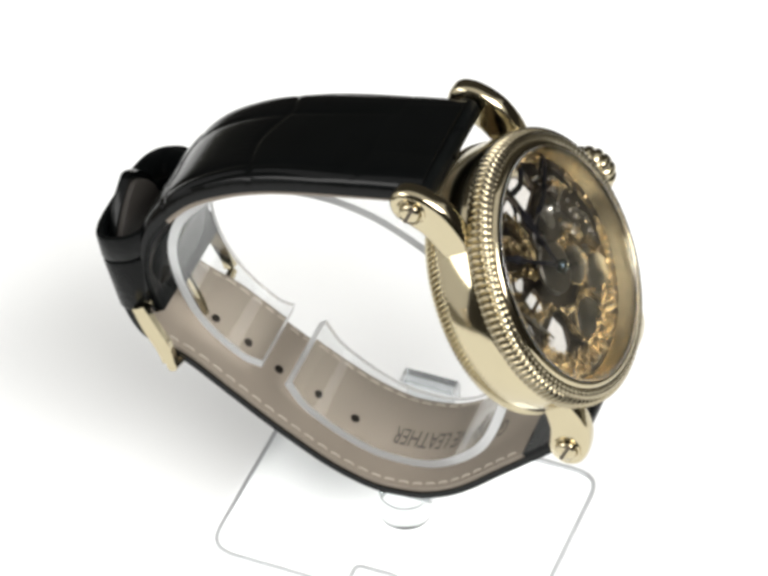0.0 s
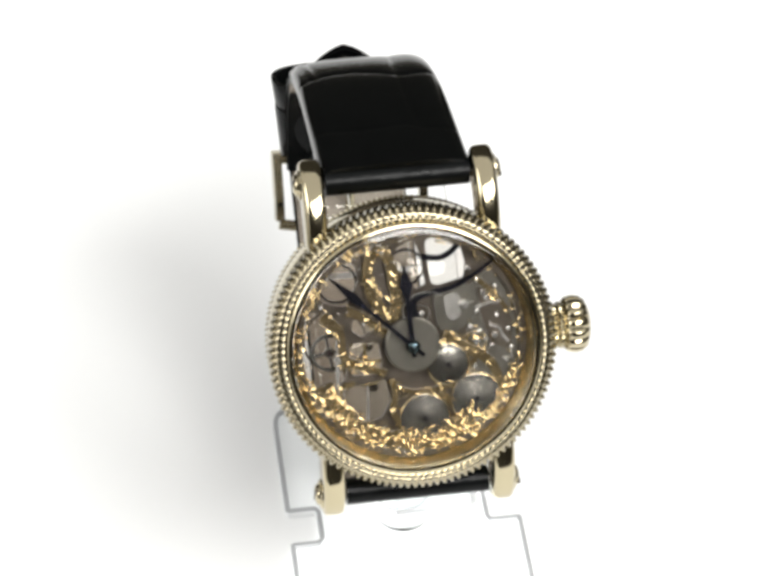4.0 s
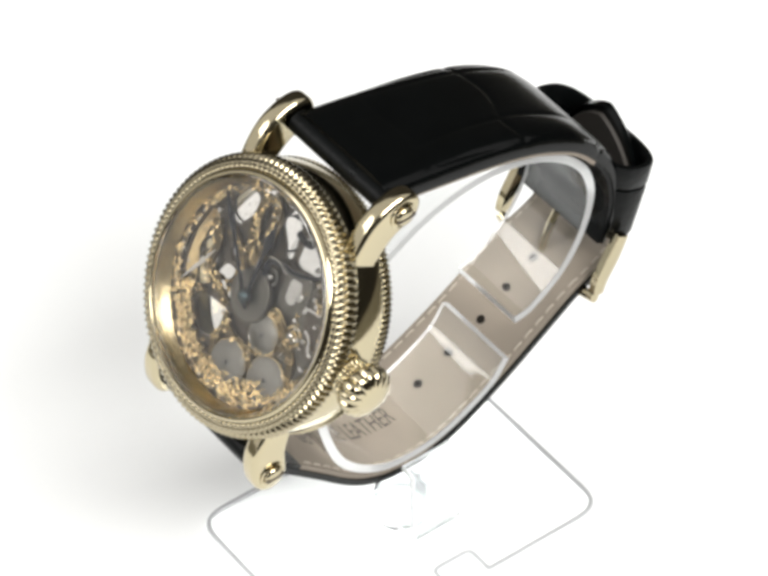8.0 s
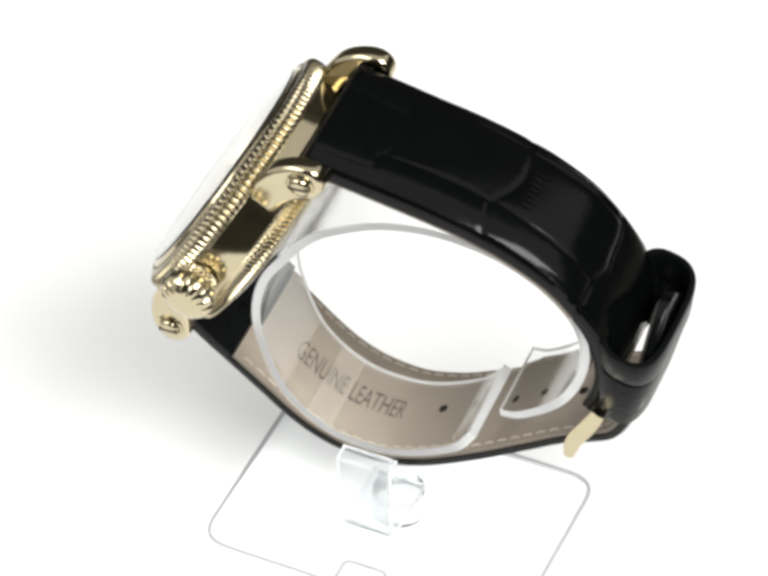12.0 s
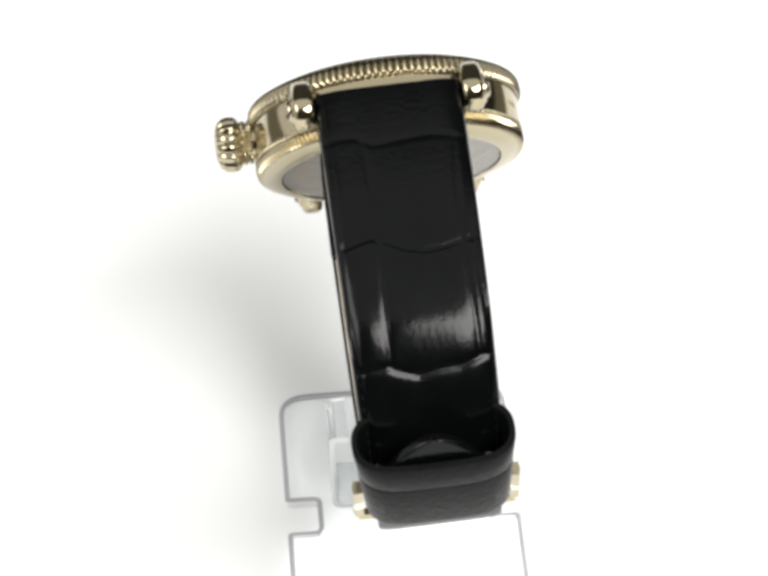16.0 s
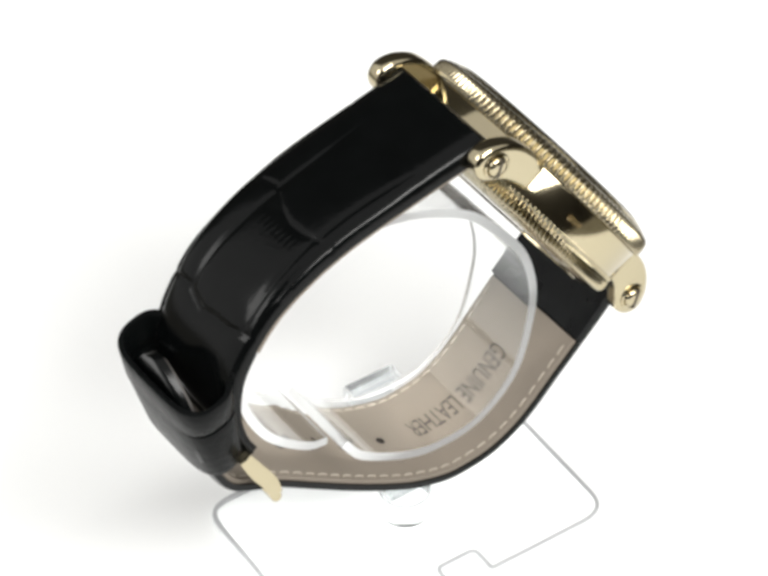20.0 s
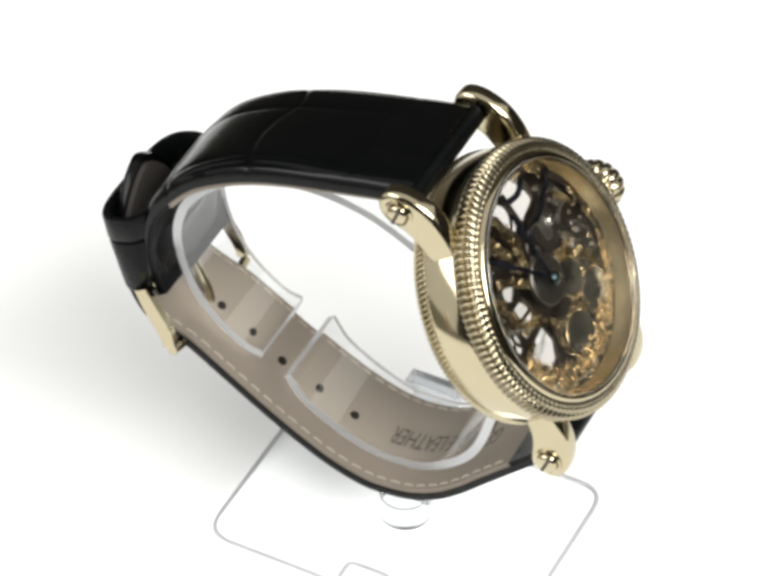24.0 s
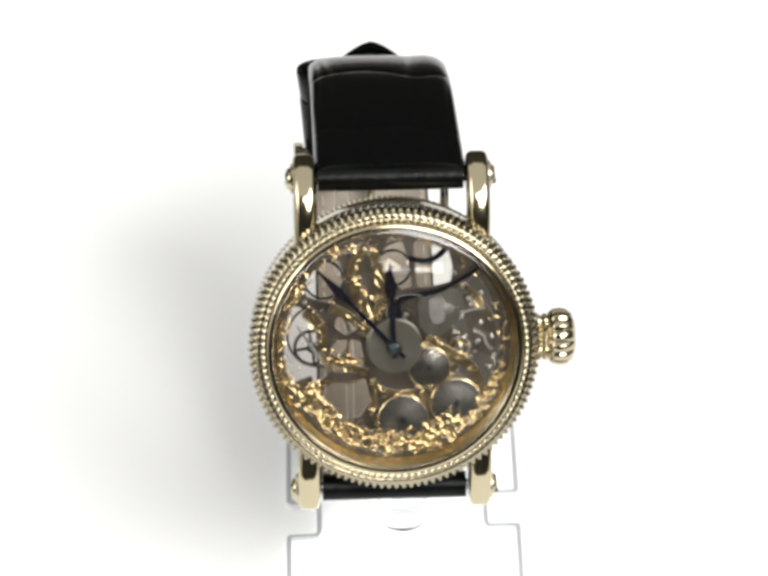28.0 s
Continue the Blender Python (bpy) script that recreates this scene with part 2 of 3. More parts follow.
def case_parts():
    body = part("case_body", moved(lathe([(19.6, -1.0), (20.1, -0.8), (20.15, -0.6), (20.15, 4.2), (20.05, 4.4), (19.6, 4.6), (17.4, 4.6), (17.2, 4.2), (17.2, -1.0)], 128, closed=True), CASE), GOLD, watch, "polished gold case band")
    part("movement_ring", moved(lathe([(17.3, -0.5), (17.3, 3.6), (16.6, 3.6), (16.6, -0.5)], 96, closed=True), CASE), BRASS, body)
    for k in range(7):
        mark = moved(box(-0.02, 0.03, -0.09, 0.09, -0.45 + 0.06 * (k % 3), 0.45 - 0.1 * (k % 2), 0.02, 1), Matrix.Translation((20.15, 0, 1.7)))
        part("engraved_bar", moved(moved(mark, pose(0, 0, 0, 0, 0, 155.5 + 1.1 * k)), CASE), BRASS, body)
    rim = [(19.4, 4.45), (20.3, 4.5), (20.65, 4.73), (20.75, 5.24), (20.7, 5.89), (20.6, 6.5), (20.35, 6.9), (20.0, 7.15), (19.7, 7.2), (19.55, 7.38), (19.2, 7.52), (19.02, 7.45), (18.92, 7.6), (18.72, 7.76), (18.5, 7.7), (18.4, 7.55), (18.1, 7.5), (17.8, 7.35), (17.6, 7.1), (17.2, 4.9), (18.4, 4.6)]
    cuts = {1: (120, 0.2), 2: (120, 0.45), 3: (120, 0.6), 4: (120, 0.6), 5: (120, 0.55, 0.1), 6: (120, 0.42, 0.34), 7: (120, 0.22, 0.36), 8: (120, 0.0, 0.3), 9: (120, 0.0, 0.12), 12: (120, 0.0, 0.08), 13: (120, 0.0, 0.2), 14: (120, 0.0, 0.14)}
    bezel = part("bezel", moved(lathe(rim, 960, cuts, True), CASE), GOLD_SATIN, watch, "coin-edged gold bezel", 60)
    part("crystal_ring", moved(lathe([(17.48, 7.2), (17.48, 7.95), (17.6, 8.1), (17.85, 8.1), (18.15, 7.9), (18.3, 7.6), (18.1, 7.2)], 128, closed=True), CASE), GOLD, bezel, "narrow polished gold ring round the glass")
    heel = [(19.4, -0.25), (20.0, -0.3), (20.2, -0.45), (20.27, -0.65), (20.2, -0.88), (19.95, -1.0), (20.1, -1.12), (20.25, -1.35), (20.3, -1.75), (20.28, -2.15), (20.18, -2.55), (19.98, -2.9), (19.65, -3.1), (19.2, -3.25), (18.2, -3.6), (17.2, -3.9), (16.6, -3.85), (16.5, -3.5), (16.5, -1.0)]
    cuts = {1: (156, 0.1), 2: (156, 0.3), 3: (156, 0.4), 4: (156, 0.3), 6: (156, 0.35), 7: (156, 0.6), 8: (156, 0.75), 9: (156, 0.75), 10: (156, 0.65), 11: (156, 0.45), 12: (156, 0.2)}
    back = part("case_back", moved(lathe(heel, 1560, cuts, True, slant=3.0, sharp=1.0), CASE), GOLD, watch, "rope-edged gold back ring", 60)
    pane = part("back_crystal", moved(lathe([(0, -3.7), (16.4, -3.7), (16.4, -3.0), (0, -3.0)], 96), CASE), BACK_GLASS, back, "clear glass case back")
    pane.visible_shadow = False
    dome = [(17.0 * k / 36, 8.95 - 0.6 * (k / 36) ** 2) for k in range(37)] + [(17.2, 8.28), (17.36, 8.12), (17.44, 7.8)]
    under = [(r * 0.985, h - 0.9) for r, h in dome[::-1]]
    under[-1] = (0, under[-1][1])
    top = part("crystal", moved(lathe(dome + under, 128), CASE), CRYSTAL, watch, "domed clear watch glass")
    top.visible_shadow = False


def lug(x_sign, u_sign):
    outline = [(12.5, 4.5), (15.0, 5.0), (17.5, 5.1), (20.2, 4.7), (22.4, 3.7), (24.3, 2.2), (25.4, 0.5), (25.5, -1.0), (24.7, -2.4), (23.2, -3.1), (21.6, -3.0), (20.2, -2.1), (18.2, -0.9), (15.5, -0.2), (12.5, 0.1)]
    pts = [(u * u_sign, n) for u, n in spline(outline, 44)[0]]
    bm = slab(pts, 10.5, 13.6, 0.95)
    to = Matrix(((0, 0, x_sign, 0), (1, 0, 0, 0), (0, 1, 0, 0), (0, 0, 0, 1)))
    ob = part("lug", moved(moved(bm, to), LUGS), GOLD, watch, "polished gold lug")
    head = lathe([(0, 1.2), (0.9, 1.15), (1.3, 1.0), (1.5, 0.75), (1.55, 0.55), (1.45, 0.4), (1.85, 0.55), (2.1, 0.4), (2.15, 0.1), (2.1, -0.5), (0, -0.5)], 40)
    turn = Matrix(((0, 0, x_sign, 13.4 * x_sign), (1, 0, 0, 22.2 * u_sign), (0, 1, 0, 0), (0, 0, 0, 1)))
    part("lug_screw", moved(moved(head, turn), LUGS), GOLD, ob, "round gold screw head")
    # No groove is cut: a dark bar paints in the slot's shade.
    slot_bar = box(-0.26, 0.26, -1.48, 1.48, 0.6, 1.22, 0.05)
    part("slot_shade", moved(moved(moved(slot_bar, pose(0, 0, 0, 0, 0, 35 * x_sign)), turn), LUGS), DARK, ob)
    return ob


def crown_part():
    turn = Matrix(((0, 0, 1.02, 0), (1.02, 0, 0, 0.2), (0, 1, 0, 2.7), (0, 0, 0, 1)))
    rows = [(2.6, 19.3), (2.6, 19.9), (3.1, 20.0), (3.3, 20.4), (2.9, 20.7), (3.2, 20.9), (3.35, 21.3), (3.0, 21.55), (3.5, 21.8), (3.95, 22.3), (4.1, 23.2), (3.95, 24.1), (3.3, 24.9), (2.0, 25.4), (0.8, 25.5), (0, 25.5)]
    t = {i: (28, d) for i, d in ((2, 0.2), (3, 0.3), (5, 0.2), (6, 0.3))}
    t.update({i: (14, d) for i, d in ((8, 0.3), (9, 0.4), (10, 0.42), (11, 0.4), (12, 0.3), (13, 0.12))})
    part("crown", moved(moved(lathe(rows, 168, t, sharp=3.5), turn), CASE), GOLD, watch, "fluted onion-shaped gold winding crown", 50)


# ---- movement under the glass ----
def ring(x, y, r0, r1, z0, z1, segments=48):
    return moved(lathe([(r0, z0), (r1, z0), (r1, z1), (r0, z1)], segments, closed=True), Matrix.Translation((x, y, 0)))


def join(target, other):
    me = bpy.data.meshes.new("tmp")
    other.to_mesh(me)
    other.free()
    target.from_mesh(me)
    bpy.data.meshes.remove(me)
    return target


def wheel(x, y, r, z, spokes, width=0.45, thick=0.35, teeth=0, turn=0.0, hub=0.6):
    n = max(48, teeth * 4)
    bm = lathe([(r - width, z), (r, z), (r, z + thick), (r - width, z + thick)], n, {1: (teeth, 0.22), 2: (teeth, 0.22)} if teeth else None, True)
    join(bm, lathe([(0, z - 0.1), (hub, z - 0.1), (hub, z + thick + 0.15), (0, z + thick + 0.15)], 20))
    for k in range(spokes):
        join(bm, moved(box(hub * 0.6, r - width * 0.6, -0.24, 0.24, z + 0.04, z + thick - 0.04), pose(0, 0, 0, 0, 0, turn + 360 * k / spokes)))
    return moved(bm, Matrix.Translation((x, y, 0)))


def sector(a0, a1, r0, r1, z0, z1, steps=24, wave=0.0, seed=0):
    rnd = random.Random(seed)
    inner, outer = [], []
    for k in range(steps + 1):
        a = radians(a0 + (a1 - a0) * k / steps)
        w = wave * (rnd.random() - 0.5) * 2
        inner.append(((r0 + w) * math.cos(a), (r0 + w) * math.sin(a)))
        outer.append((r1 * math.cos(a), r1 * math.sin(a)))
    return prism(outer + inner[::-1], z0, z1)


def arm(points, width, z0, z1, steps=20, bevel=0.0):
    line, _ = spline(points, steps)
    n = normals2(line)
    w = np.interp(np.linspace(0, 1, steps), np.linspace(0, 1, len(width)), width)[:, None] / 2
    pts = [tuple(q) for q in line + n * w] + [tuple(q) for q in (line - n * w)[::-1]]
    return prism(pts, z0, z1, bevel, 1)


def curl(bm, x, y, z, size, turn, seed):
    """A small engraved leaf: a bent stroke of round gold that hooks in at its end."""
    rnd = random.Random(seed)
    span = rnd.uniform(2.2, 5.0)
    sense = rnd.choice((-1, 1))
    pts = []
    for k in range(9):
        f = k / 8
        a = turn + sense * span * f
        r = size * (1 - 0.6 * f)
        pts.append((x + r * math.cos(a), y + r * math.sin(a), z + 0.22 * math.sin(math.pi * f)))
    tube(bm, pts, rnd.uniform(0.045, 0.085), 5)


def filigree(bm, count, a0, a1, r0, r1, z, lo, hi, seed):
    rnd = random.Random(seed)
    for k in range(count):
        a, r = radians(rnd.uniform(a0, a1)), rnd.uniform(r0, r1)
        curl(bm, r * math.cos(a), r * math.sin(a), z, rnd.uniform(lo, hi), rnd.uniform(0, 6.28), seed * 1000 + k)


def scroll_run(bm, pts, width, z, density, seed):
    """Engraved leaves strewn along a curved bridge, thickest on its rims."""
    rnd = random.Random(seed)
    line, length = spline(pts, 60)
    w = np.interp(np.linspace(0, 1, 60), np.linspace(0, 1, len(width)), width)
    n = normals2(line)
    for k in range(int(length * sum(width) / len(width) * density)):
        i = rnd.randrange(60)
        q = line[i] + n[i] * (abs(rnd.uniform(-0.6, 0.6)) ** 0.5 * 0.65) * rnd.choice((-1, 1)) * w[i]
        curl(bm, q[0], q[1], z, rnd.uniform(0.4, 0.8), rnd.uniform(0, 6.28), seed * 1000 + k)


def beads(bm, count, a0, a1, r0, r1, z, size, seed):
    rnd = random.Random(seed)
    for k in range(count):
        a, r = radians(rnd.uniform(a0, a1)), rnd.uniform(r0, r1)
        s = size * rnd.uniform(0.6, 1.2)
        b = bmesh.new()
        bmesh.ops.create_icosphere(b, subdivisions=2, radius=s)
        join(bm, moved(b, Matrix.Translation((r * math.cos(a), r * math.sin(a), z)) @ Matrix.Diagonal((1, rnd.uniform(0.6, 1.6), 0.7, 1))))


WINDOWS = (((-15.0, 5.3), (-15.9, 1.0), (-15.5, -3.3), (-14.4, -6.5), (-12.4, -6.4), (-9.6, -4.6), (-9.4, -1.5), (-9.9, 2.1), (-12.4, 5.0), (-13.6, 5.7)),
           ((-10.6, -6.8), (-8.6, -5.6), (-4.0, -5.0), (-3.3, -8.3), (-4.8, -10.6), (-7.6, -11.3), (-10.4, -9.6)),
           ((-12.5, 8.6), (-11.8, 10.9), (-9.8, 12.4), (-7.4, 12.1), (-6.9, 9.6), (-8.1, 7.5), (-8.9, 5.9), (-10.8, 6.4), (-12.3, 7.0)),
           ((-8.6, 13.5), (-6.6, 14.7), (-4.5, 15.0), (-4.3, 14.0), (-6.3, 13.1), (-8.1, 12.9)),
           ((-1.9, 12.4), (-1.1, 13.9), (1.3, 14.9), (2.1, 12.5), (2.7, 8.1), (1.3, 7.5), (0.3, 9.2), (-1.7, 11.2)),
           ((2.9, 14.5), (4.8, 15.2), (7.3, 14.9), (7.9, 13.4), (8.5, 10.8), (8.2, 8.6), (4.5, 7.8), (3.4, 8.2), (3.0, 12.6)),
           ((5.6, 6.8), (7.3, 7.1), (7.3, 4.8), (6.2, 3.7)), ((-8.1, 4.0), (-5.2, 3.8), (-5.0, 2.3), (-6.8, 1.2), (-8.4, 2.5)),
           ((-8.7, 0.6), (-4.7, 0.6), (-4.2, -2.6), (-5.0, -4.3), (-8.6, -4.2), (-9.0, -1.5)), ((4.2, -5.4), (5.4, -6.9), (6.3, -5.6), (5.2, -4.6)), ((4.9, -11.3), (6.2, -13.2), (4.6, -14.0), (3.9, -13.2)))


def pierced(radius, windows, z0, z1):
    """A round plate with windows cut through it."""
    bm = bmesh.new()
    loops = [[(radius * math.cos(2 * math.pi * k / 96), radius * math.sin(2 * math.pi * k / 96)) for k in range(96)]]
    for w in windows:
        loops.append(rounded(w, [0.45] * len(w), 4))
    edges = []
    for loop in loops:
        vs = [bm.verts.new((x, y, z0)) for x, y in loop]
        edges += [bm.edges.new((vs[k], vs[(k + 1) % len(vs)])) for k in range(len(vs))]
    bmesh.ops.triangle_fill(bm, use_beauty=True, use_dissolve=False, edges=edges)
    up = bmesh.ops.extrude_face_region(bm, geom=bm.faces[:])["geom"]
    for v in up:
        if isinstance(v, bmesh.types.BMVert):
            v.co.z = z1
    return bm


# Engraved gold bridges: their middle lines and widths.
BRIDGES = (([(-4.7, 14.2), (-2.6, 12.6), (-1.9, 8.8), (-1.9, 5.5), (-2.8, 3.4)], (1.4, 1.5, 1.8, 1.6, 1.2)), ([(-4.7, 13.8), (-5.6, 11.3), (-5.2, 7.7), (-3.4, 4.6)], (1.6, 1.6, 1.8, 1.4)),
           ([(-12.4, 5.2), (-10.3, 2.4), (-9.9, -1.0), (-7.4, -2.6), (-3.8, -4.0)], (1.6, 1.5, 1.3, 1.1, 1.0)), ([(-9.0, 5.6), (-6.6, 4.4), (-4.2, 2.4), (-2.4, 1.8)], (1.3, 1.2, 1.0, 0.8)),
           ([(-15.4, -6.6), (-12.0, -6.6), (-10.6, -5.6), (-8.4, -5.0)], (1.6, 1.4, 1.0, 0.6)), ([(4.7, 0.6), (7.5, -1.3), (10.6, -3.2), (12.2, -6.0), (12.2, -9.4), (10.4, -12.8)], (1.5, 1.6, 1.4, 1.1, 0.9, 0.8)),
           ([(3.8, -7.4), (5.5, -9.8), (7.4, -12.4), (8.4, -13.8)], (1.0, 0.8, 0.8, 0.6)), ([(-2.6, -6.2), (0.6, -7.2), (3.7, -6.9), (6.0, -5.7), (7.9, -3.9), (9.1, -3.1)], (0.7, 0.7, 0.9, 0.9, 0.9, 0.8)),
           ([(-3.0, -5.0), (-2.8, -7.6), (-3.3, -9.8), (-0.7, -13.3), (2.8, -15.0), (5.0, -15.6)], (0.8, 0.8, 0.9, 0.8, 0.6, 0.5)), ([(9.4, 9.0), (11.8, 6.6), (14.0, 3.6)], (0.7, 0.7, 0.6)))


def movement():
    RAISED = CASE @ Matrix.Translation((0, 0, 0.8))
    part("inner_flange", moved(lathe([(17.25, 4.9), (17.5, 6.55), (17.35, 6.6), (16.9, 5.5), (16.5, 4.95), (16.4, 4.7), (17.2, 4.7)], 128, closed=True), CASE), GILT, watch, "sloping gold ring inside the glass")
    plate = part("skeleton_plate", moved(ring(0, 0, 15.6, 17.1, 3.2, 3.8, 96), RAISED), DARK, watch, "pierced dark movement plate covered in gold scrollwork")
    part("engraved_rim", moved(sector(200, 318, 12.9, 16.9, 3.0, 3.6, 60, 0.5, 4), RAISED), BRASS_DARK, plate, "gold engraved lower rim of the plate")
    scrolls = bmesh.new()
    for k, (pts, w) in enumerate(BRIDGES):
        part("bridge", moved(arm(pts, w, 2.9, 3.5, 40, 0.1), RAISED), BRASS_DARK, plate, "curved dark gold engraved bridge")
        scroll_run(scrolls, pts, w, 3.6, 2.0, 40 + k)
    part("main_plate", moved(pierced(16.9, WINDOWS, 1.9, 2.6), RAISED), DARK, plate, "dark grey-brown main plate with cut windows")
    part("keyless_plate", moved(sector(-34, 40, 8.4, 15.3, 2.62, 3.0, 30, 0.4, 9), RAISED), SMOKE, plate, "dark grey plate under the keyless works")
    soft = lambda pts, r, z0, z1, bevel: moved(prism(rounded(pts, [r] * len(pts)), z0, z1, bevel, 1), RAISED)
    cock = part("train_cock", soft([(3.9, 1.6), (6.2, 0.8), (9.2, 2.6), (9.3, 5.6), (8.5, 8.1), (4.6, 7.2), (3.4, 6.4)], 0.7, 2.64, 3.15, 0.12), SMOKE, plate, "smoked grey cock beside the centre disc")
    part("cock_cover", soft([(4.9, 6.5), (6.9, 6.9), (7.5, 5.6), (7.3, 3.4), (6.1, 2.6), (5.2, 3.4)], 0.5, 3.17, 3.4, 0.08), SILVER, cock, "pale brushed steel cover")
    works = part("keyless_cover", soft([(9.7, 7.2), (11.7, 7.4), (13.6, 4.6), (14.6, 1.9), (14.2, -2.2), (11.5, -1.1), (10.2, 2.8)], 0.6, 3.02, 3.4, 0.12), DARK, plate, "dark bevelled cover of the keyless works")
    part("setting_lever", moved(arm([(9.4, 4.4), (11.2, 4.9), (13.1, 5.1)], (0.45, 0.35, 0.5), 3.42, 3.7, 12, 0.08), RAISED), SILVER, works, "bright steel setting lever")
    part("setting_lever", moved(arm([(11.2, 1.8), (12.6, 1.2), (13.2, -0.3), (14.0, -1.0)], (0.5, 0.4, 0.4, 0.6), 3.42, 3.7, 14, 0.08), RAISED), SILVER, works, "bright steel setting lever")
    # The arched lever's bright edge is put in as a thin silver tube.
    part("lever_bright_edge", moved(tube(bmesh.new(), [(x, y, 4.5) for x, y in spline([(-1.0, 4.0), (-1.0, 5.7), (0.3, 7.0), (2.1, 7.5), (3.8, 7.2), (4.5, 6.8)], 24)[0]], 0.13, 6), RAISED), SILVER, plate, "thin silver tube drawn as the bright edge of the arched lever")
    for x, y, r in ((7.8, 5.0, 0.75), (1.6, 4.3, 0.5), (9.3, -0.6, 0.55), (11.9, 0.2, 0.5), (10.6, 6.5, 0.45), (8.6, 10.2, 0.4)):
        head = part("bridge_screw", moved(moved(lathe([(0, 3.95), (r * 0.8, 3.9), (r, 3.75), (r, 3.1), (0, 3.1)], 28), Matrix.Translation((x, y, 0.25 if x < 2 else 0))), RAISED), SILVER, plate, "polished steel screw head")
        # Dark strip on the head, drawn for the shade in its slot.
        part("slot_shade", moved(moved(box(-r * 0.75, r * 0.75, -0.08, 0.08, 3.8, 3.97), pose(x, y, 0.25 if x < 2 else 0, 0, 0, 40 + 70 * x)), RAISED), BLUED, head)
    part("centre_disc", moved(lathe([(0, 4.35), (3.7, 4.35), (3.95, 4.2), (4.0, 3.7), (0, 3.7)], 64), RAISED), SMOKE, plate, "smoky olive-grey centre disc", 15)
    for x, y, r, lift in ((1.2, -11.0, 3.5, 0.0), (8.8, -8.8, 3.6, 0.05), (5.0, -3.4, 2.9, 0.25)):
        cup = [(0, 3.86 + lift), (0.8, 3.81 + lift), (1.8, 3.74 + lift), (r - 0.5, 3.64 + lift), (r - 0.45, 3.55 + lift), (r - 0.2, 3.55 + lift), (r - 0.15, 3.62 + lift), (r - 0.03, 3.6 + lift), (r, 3.3 + lift), (r, 2.62), (0, 2.62)]
        drum = part("barrel", moved(moved(lathe(cup, 64), Matrix.Translation((x, y, 0))), RAISED), STEEL, plate, "low conical brushed grey steel barrel", 20)
        part("barrel_rim", moved(moved(lathe([(r - 0.02, 3.25 + lift), (r + 0.12, 3.3 + lift), (r + 0.14, 3.5 + lift), (r + 0.03, 3.56 + lift), (r - 0.05, 3.5 + lift)], 64, closed=True), Matrix.Translation((x, y, 0))), RAISED), BRASS, drum, "thin bright gold rim")
        part("barrel_screw", moved(moved(lathe([(0, 4.0 + lift), (0.3, 3.97 + lift), (0.36, 3.75 + lift), (0, 3.75 + lift)], 20), Matrix.Translation((x, y, 0))), RAISED), BLUED, drum)
    part("top_bridge", moved(arm([(2.2, 12.4), (4.9, 12.0), (7.1, 13.3), (7.9, 15.2)], (0.9, 0.75, 0.75, 1.1), 3.0, 3.5), RAISED), BLUED, plate, "dark curved top bridge")
    part("spring_lever", moved(arm([(0.7, 4.0), (0.5, 6.0), (2.0, 7.1), (6.2, 7.8), (9.5, 9.4), (12.1, 11.1)], (0.9, 0.9, 0.8, 0.6, 0.5, 0.3), 4.0, 4.4), RAISED), BLUED, plate, "dark hooked spring lever")
    for x, y, r, z, sp, te, tn, m in ((-11.6, -0.6, 2.7, 1.5, 4, 0, 8, STEEL), (-6.5, -2.6, 3.6, 1.0, 4, 60, 0, BRASS), (0.0, 10.8, 2.7, 1.8, 0, 0, 0, BLUED), (-9.8, 9.2, 2.9, 1.2, 0, 0, 50, BLUED), (-10.6, 0.8, 4.6, 0.3, 0, 0, 0, DARK), (1.6, 4.3, 1.35, 3.4, 0, 22, 15, STEEL), (9.3, -0.6, 1.7, 2.7, 4, 30, 20, BRASS)):
        w = part("gear_wheel", moved(wheel(x, y, r, z, sp, teeth=te, turn=tn, hub=0.75 if sp else 0.01, width=0.5 if sp else 0.32), RAISED), m, plate, "fine spoked gear wheel")
        if sp:
            part("jewel", moved(moved(lathe([(0, z + 0.75), (0.35, z + 0.72), (0.45, z + 0.5), (0, z + 0.5)], 16), Matrix.Translation((x, y, 0))), RAISED), RUBY, w)
    for x, y in ((12.4, 3.0), (11.0, 5.6), (13.9, 0.9), (9.8, 8.4), (14.2, -1.8), (8.6, 1.6), (12.4, 7.2), (-12.6, 6.4), (-3.4, 13.4), (4.9, -14.6), (7.2, 5.2), (9.6, 3.8), (10.6, -0.4), (13.4, -3.6)):
        part("plate_screw", moved(moved(lathe([(0, 3.55), (0.32, 3.5), (0.4, 3.3), (0.42, 2.9), (0, 2.9)], 18), Matrix.Translation((x, y, 0))), RAISED), SILVER, plate, "tiny polished screw")
    for x, y, a, l in ((13.8, 2.2, 84, 1.8), (11.6, 4.2, 20, 1.5), (14.2, -2.6, 100, 1.8), (9.6, 0.7, 25, 1.4), (12.0, -1.2, 12, 1.7)):
        part("keyless_lever", moved(moved(box(-l / 2, l / 2, -0.16, 0.16, 3.0, 3.3, 0.07), pose(x, y, 0, 0, 0, a)), RAISED), SILVER, plate, "bright steel keyless lever")
    filigree(scrolls, 480, 204, 312, 12.4, 16.3, 3.65, 0.35, 0.7, 1)
    filigree(scrolls, 100, 312, 345, 14.6, 16.3, 3.7, 0.3, 0.6, 8)
    filigree(scrolls, 120, 112, 204, 15.2, 16.3, 3.7, 0.3, 0.6, 2)
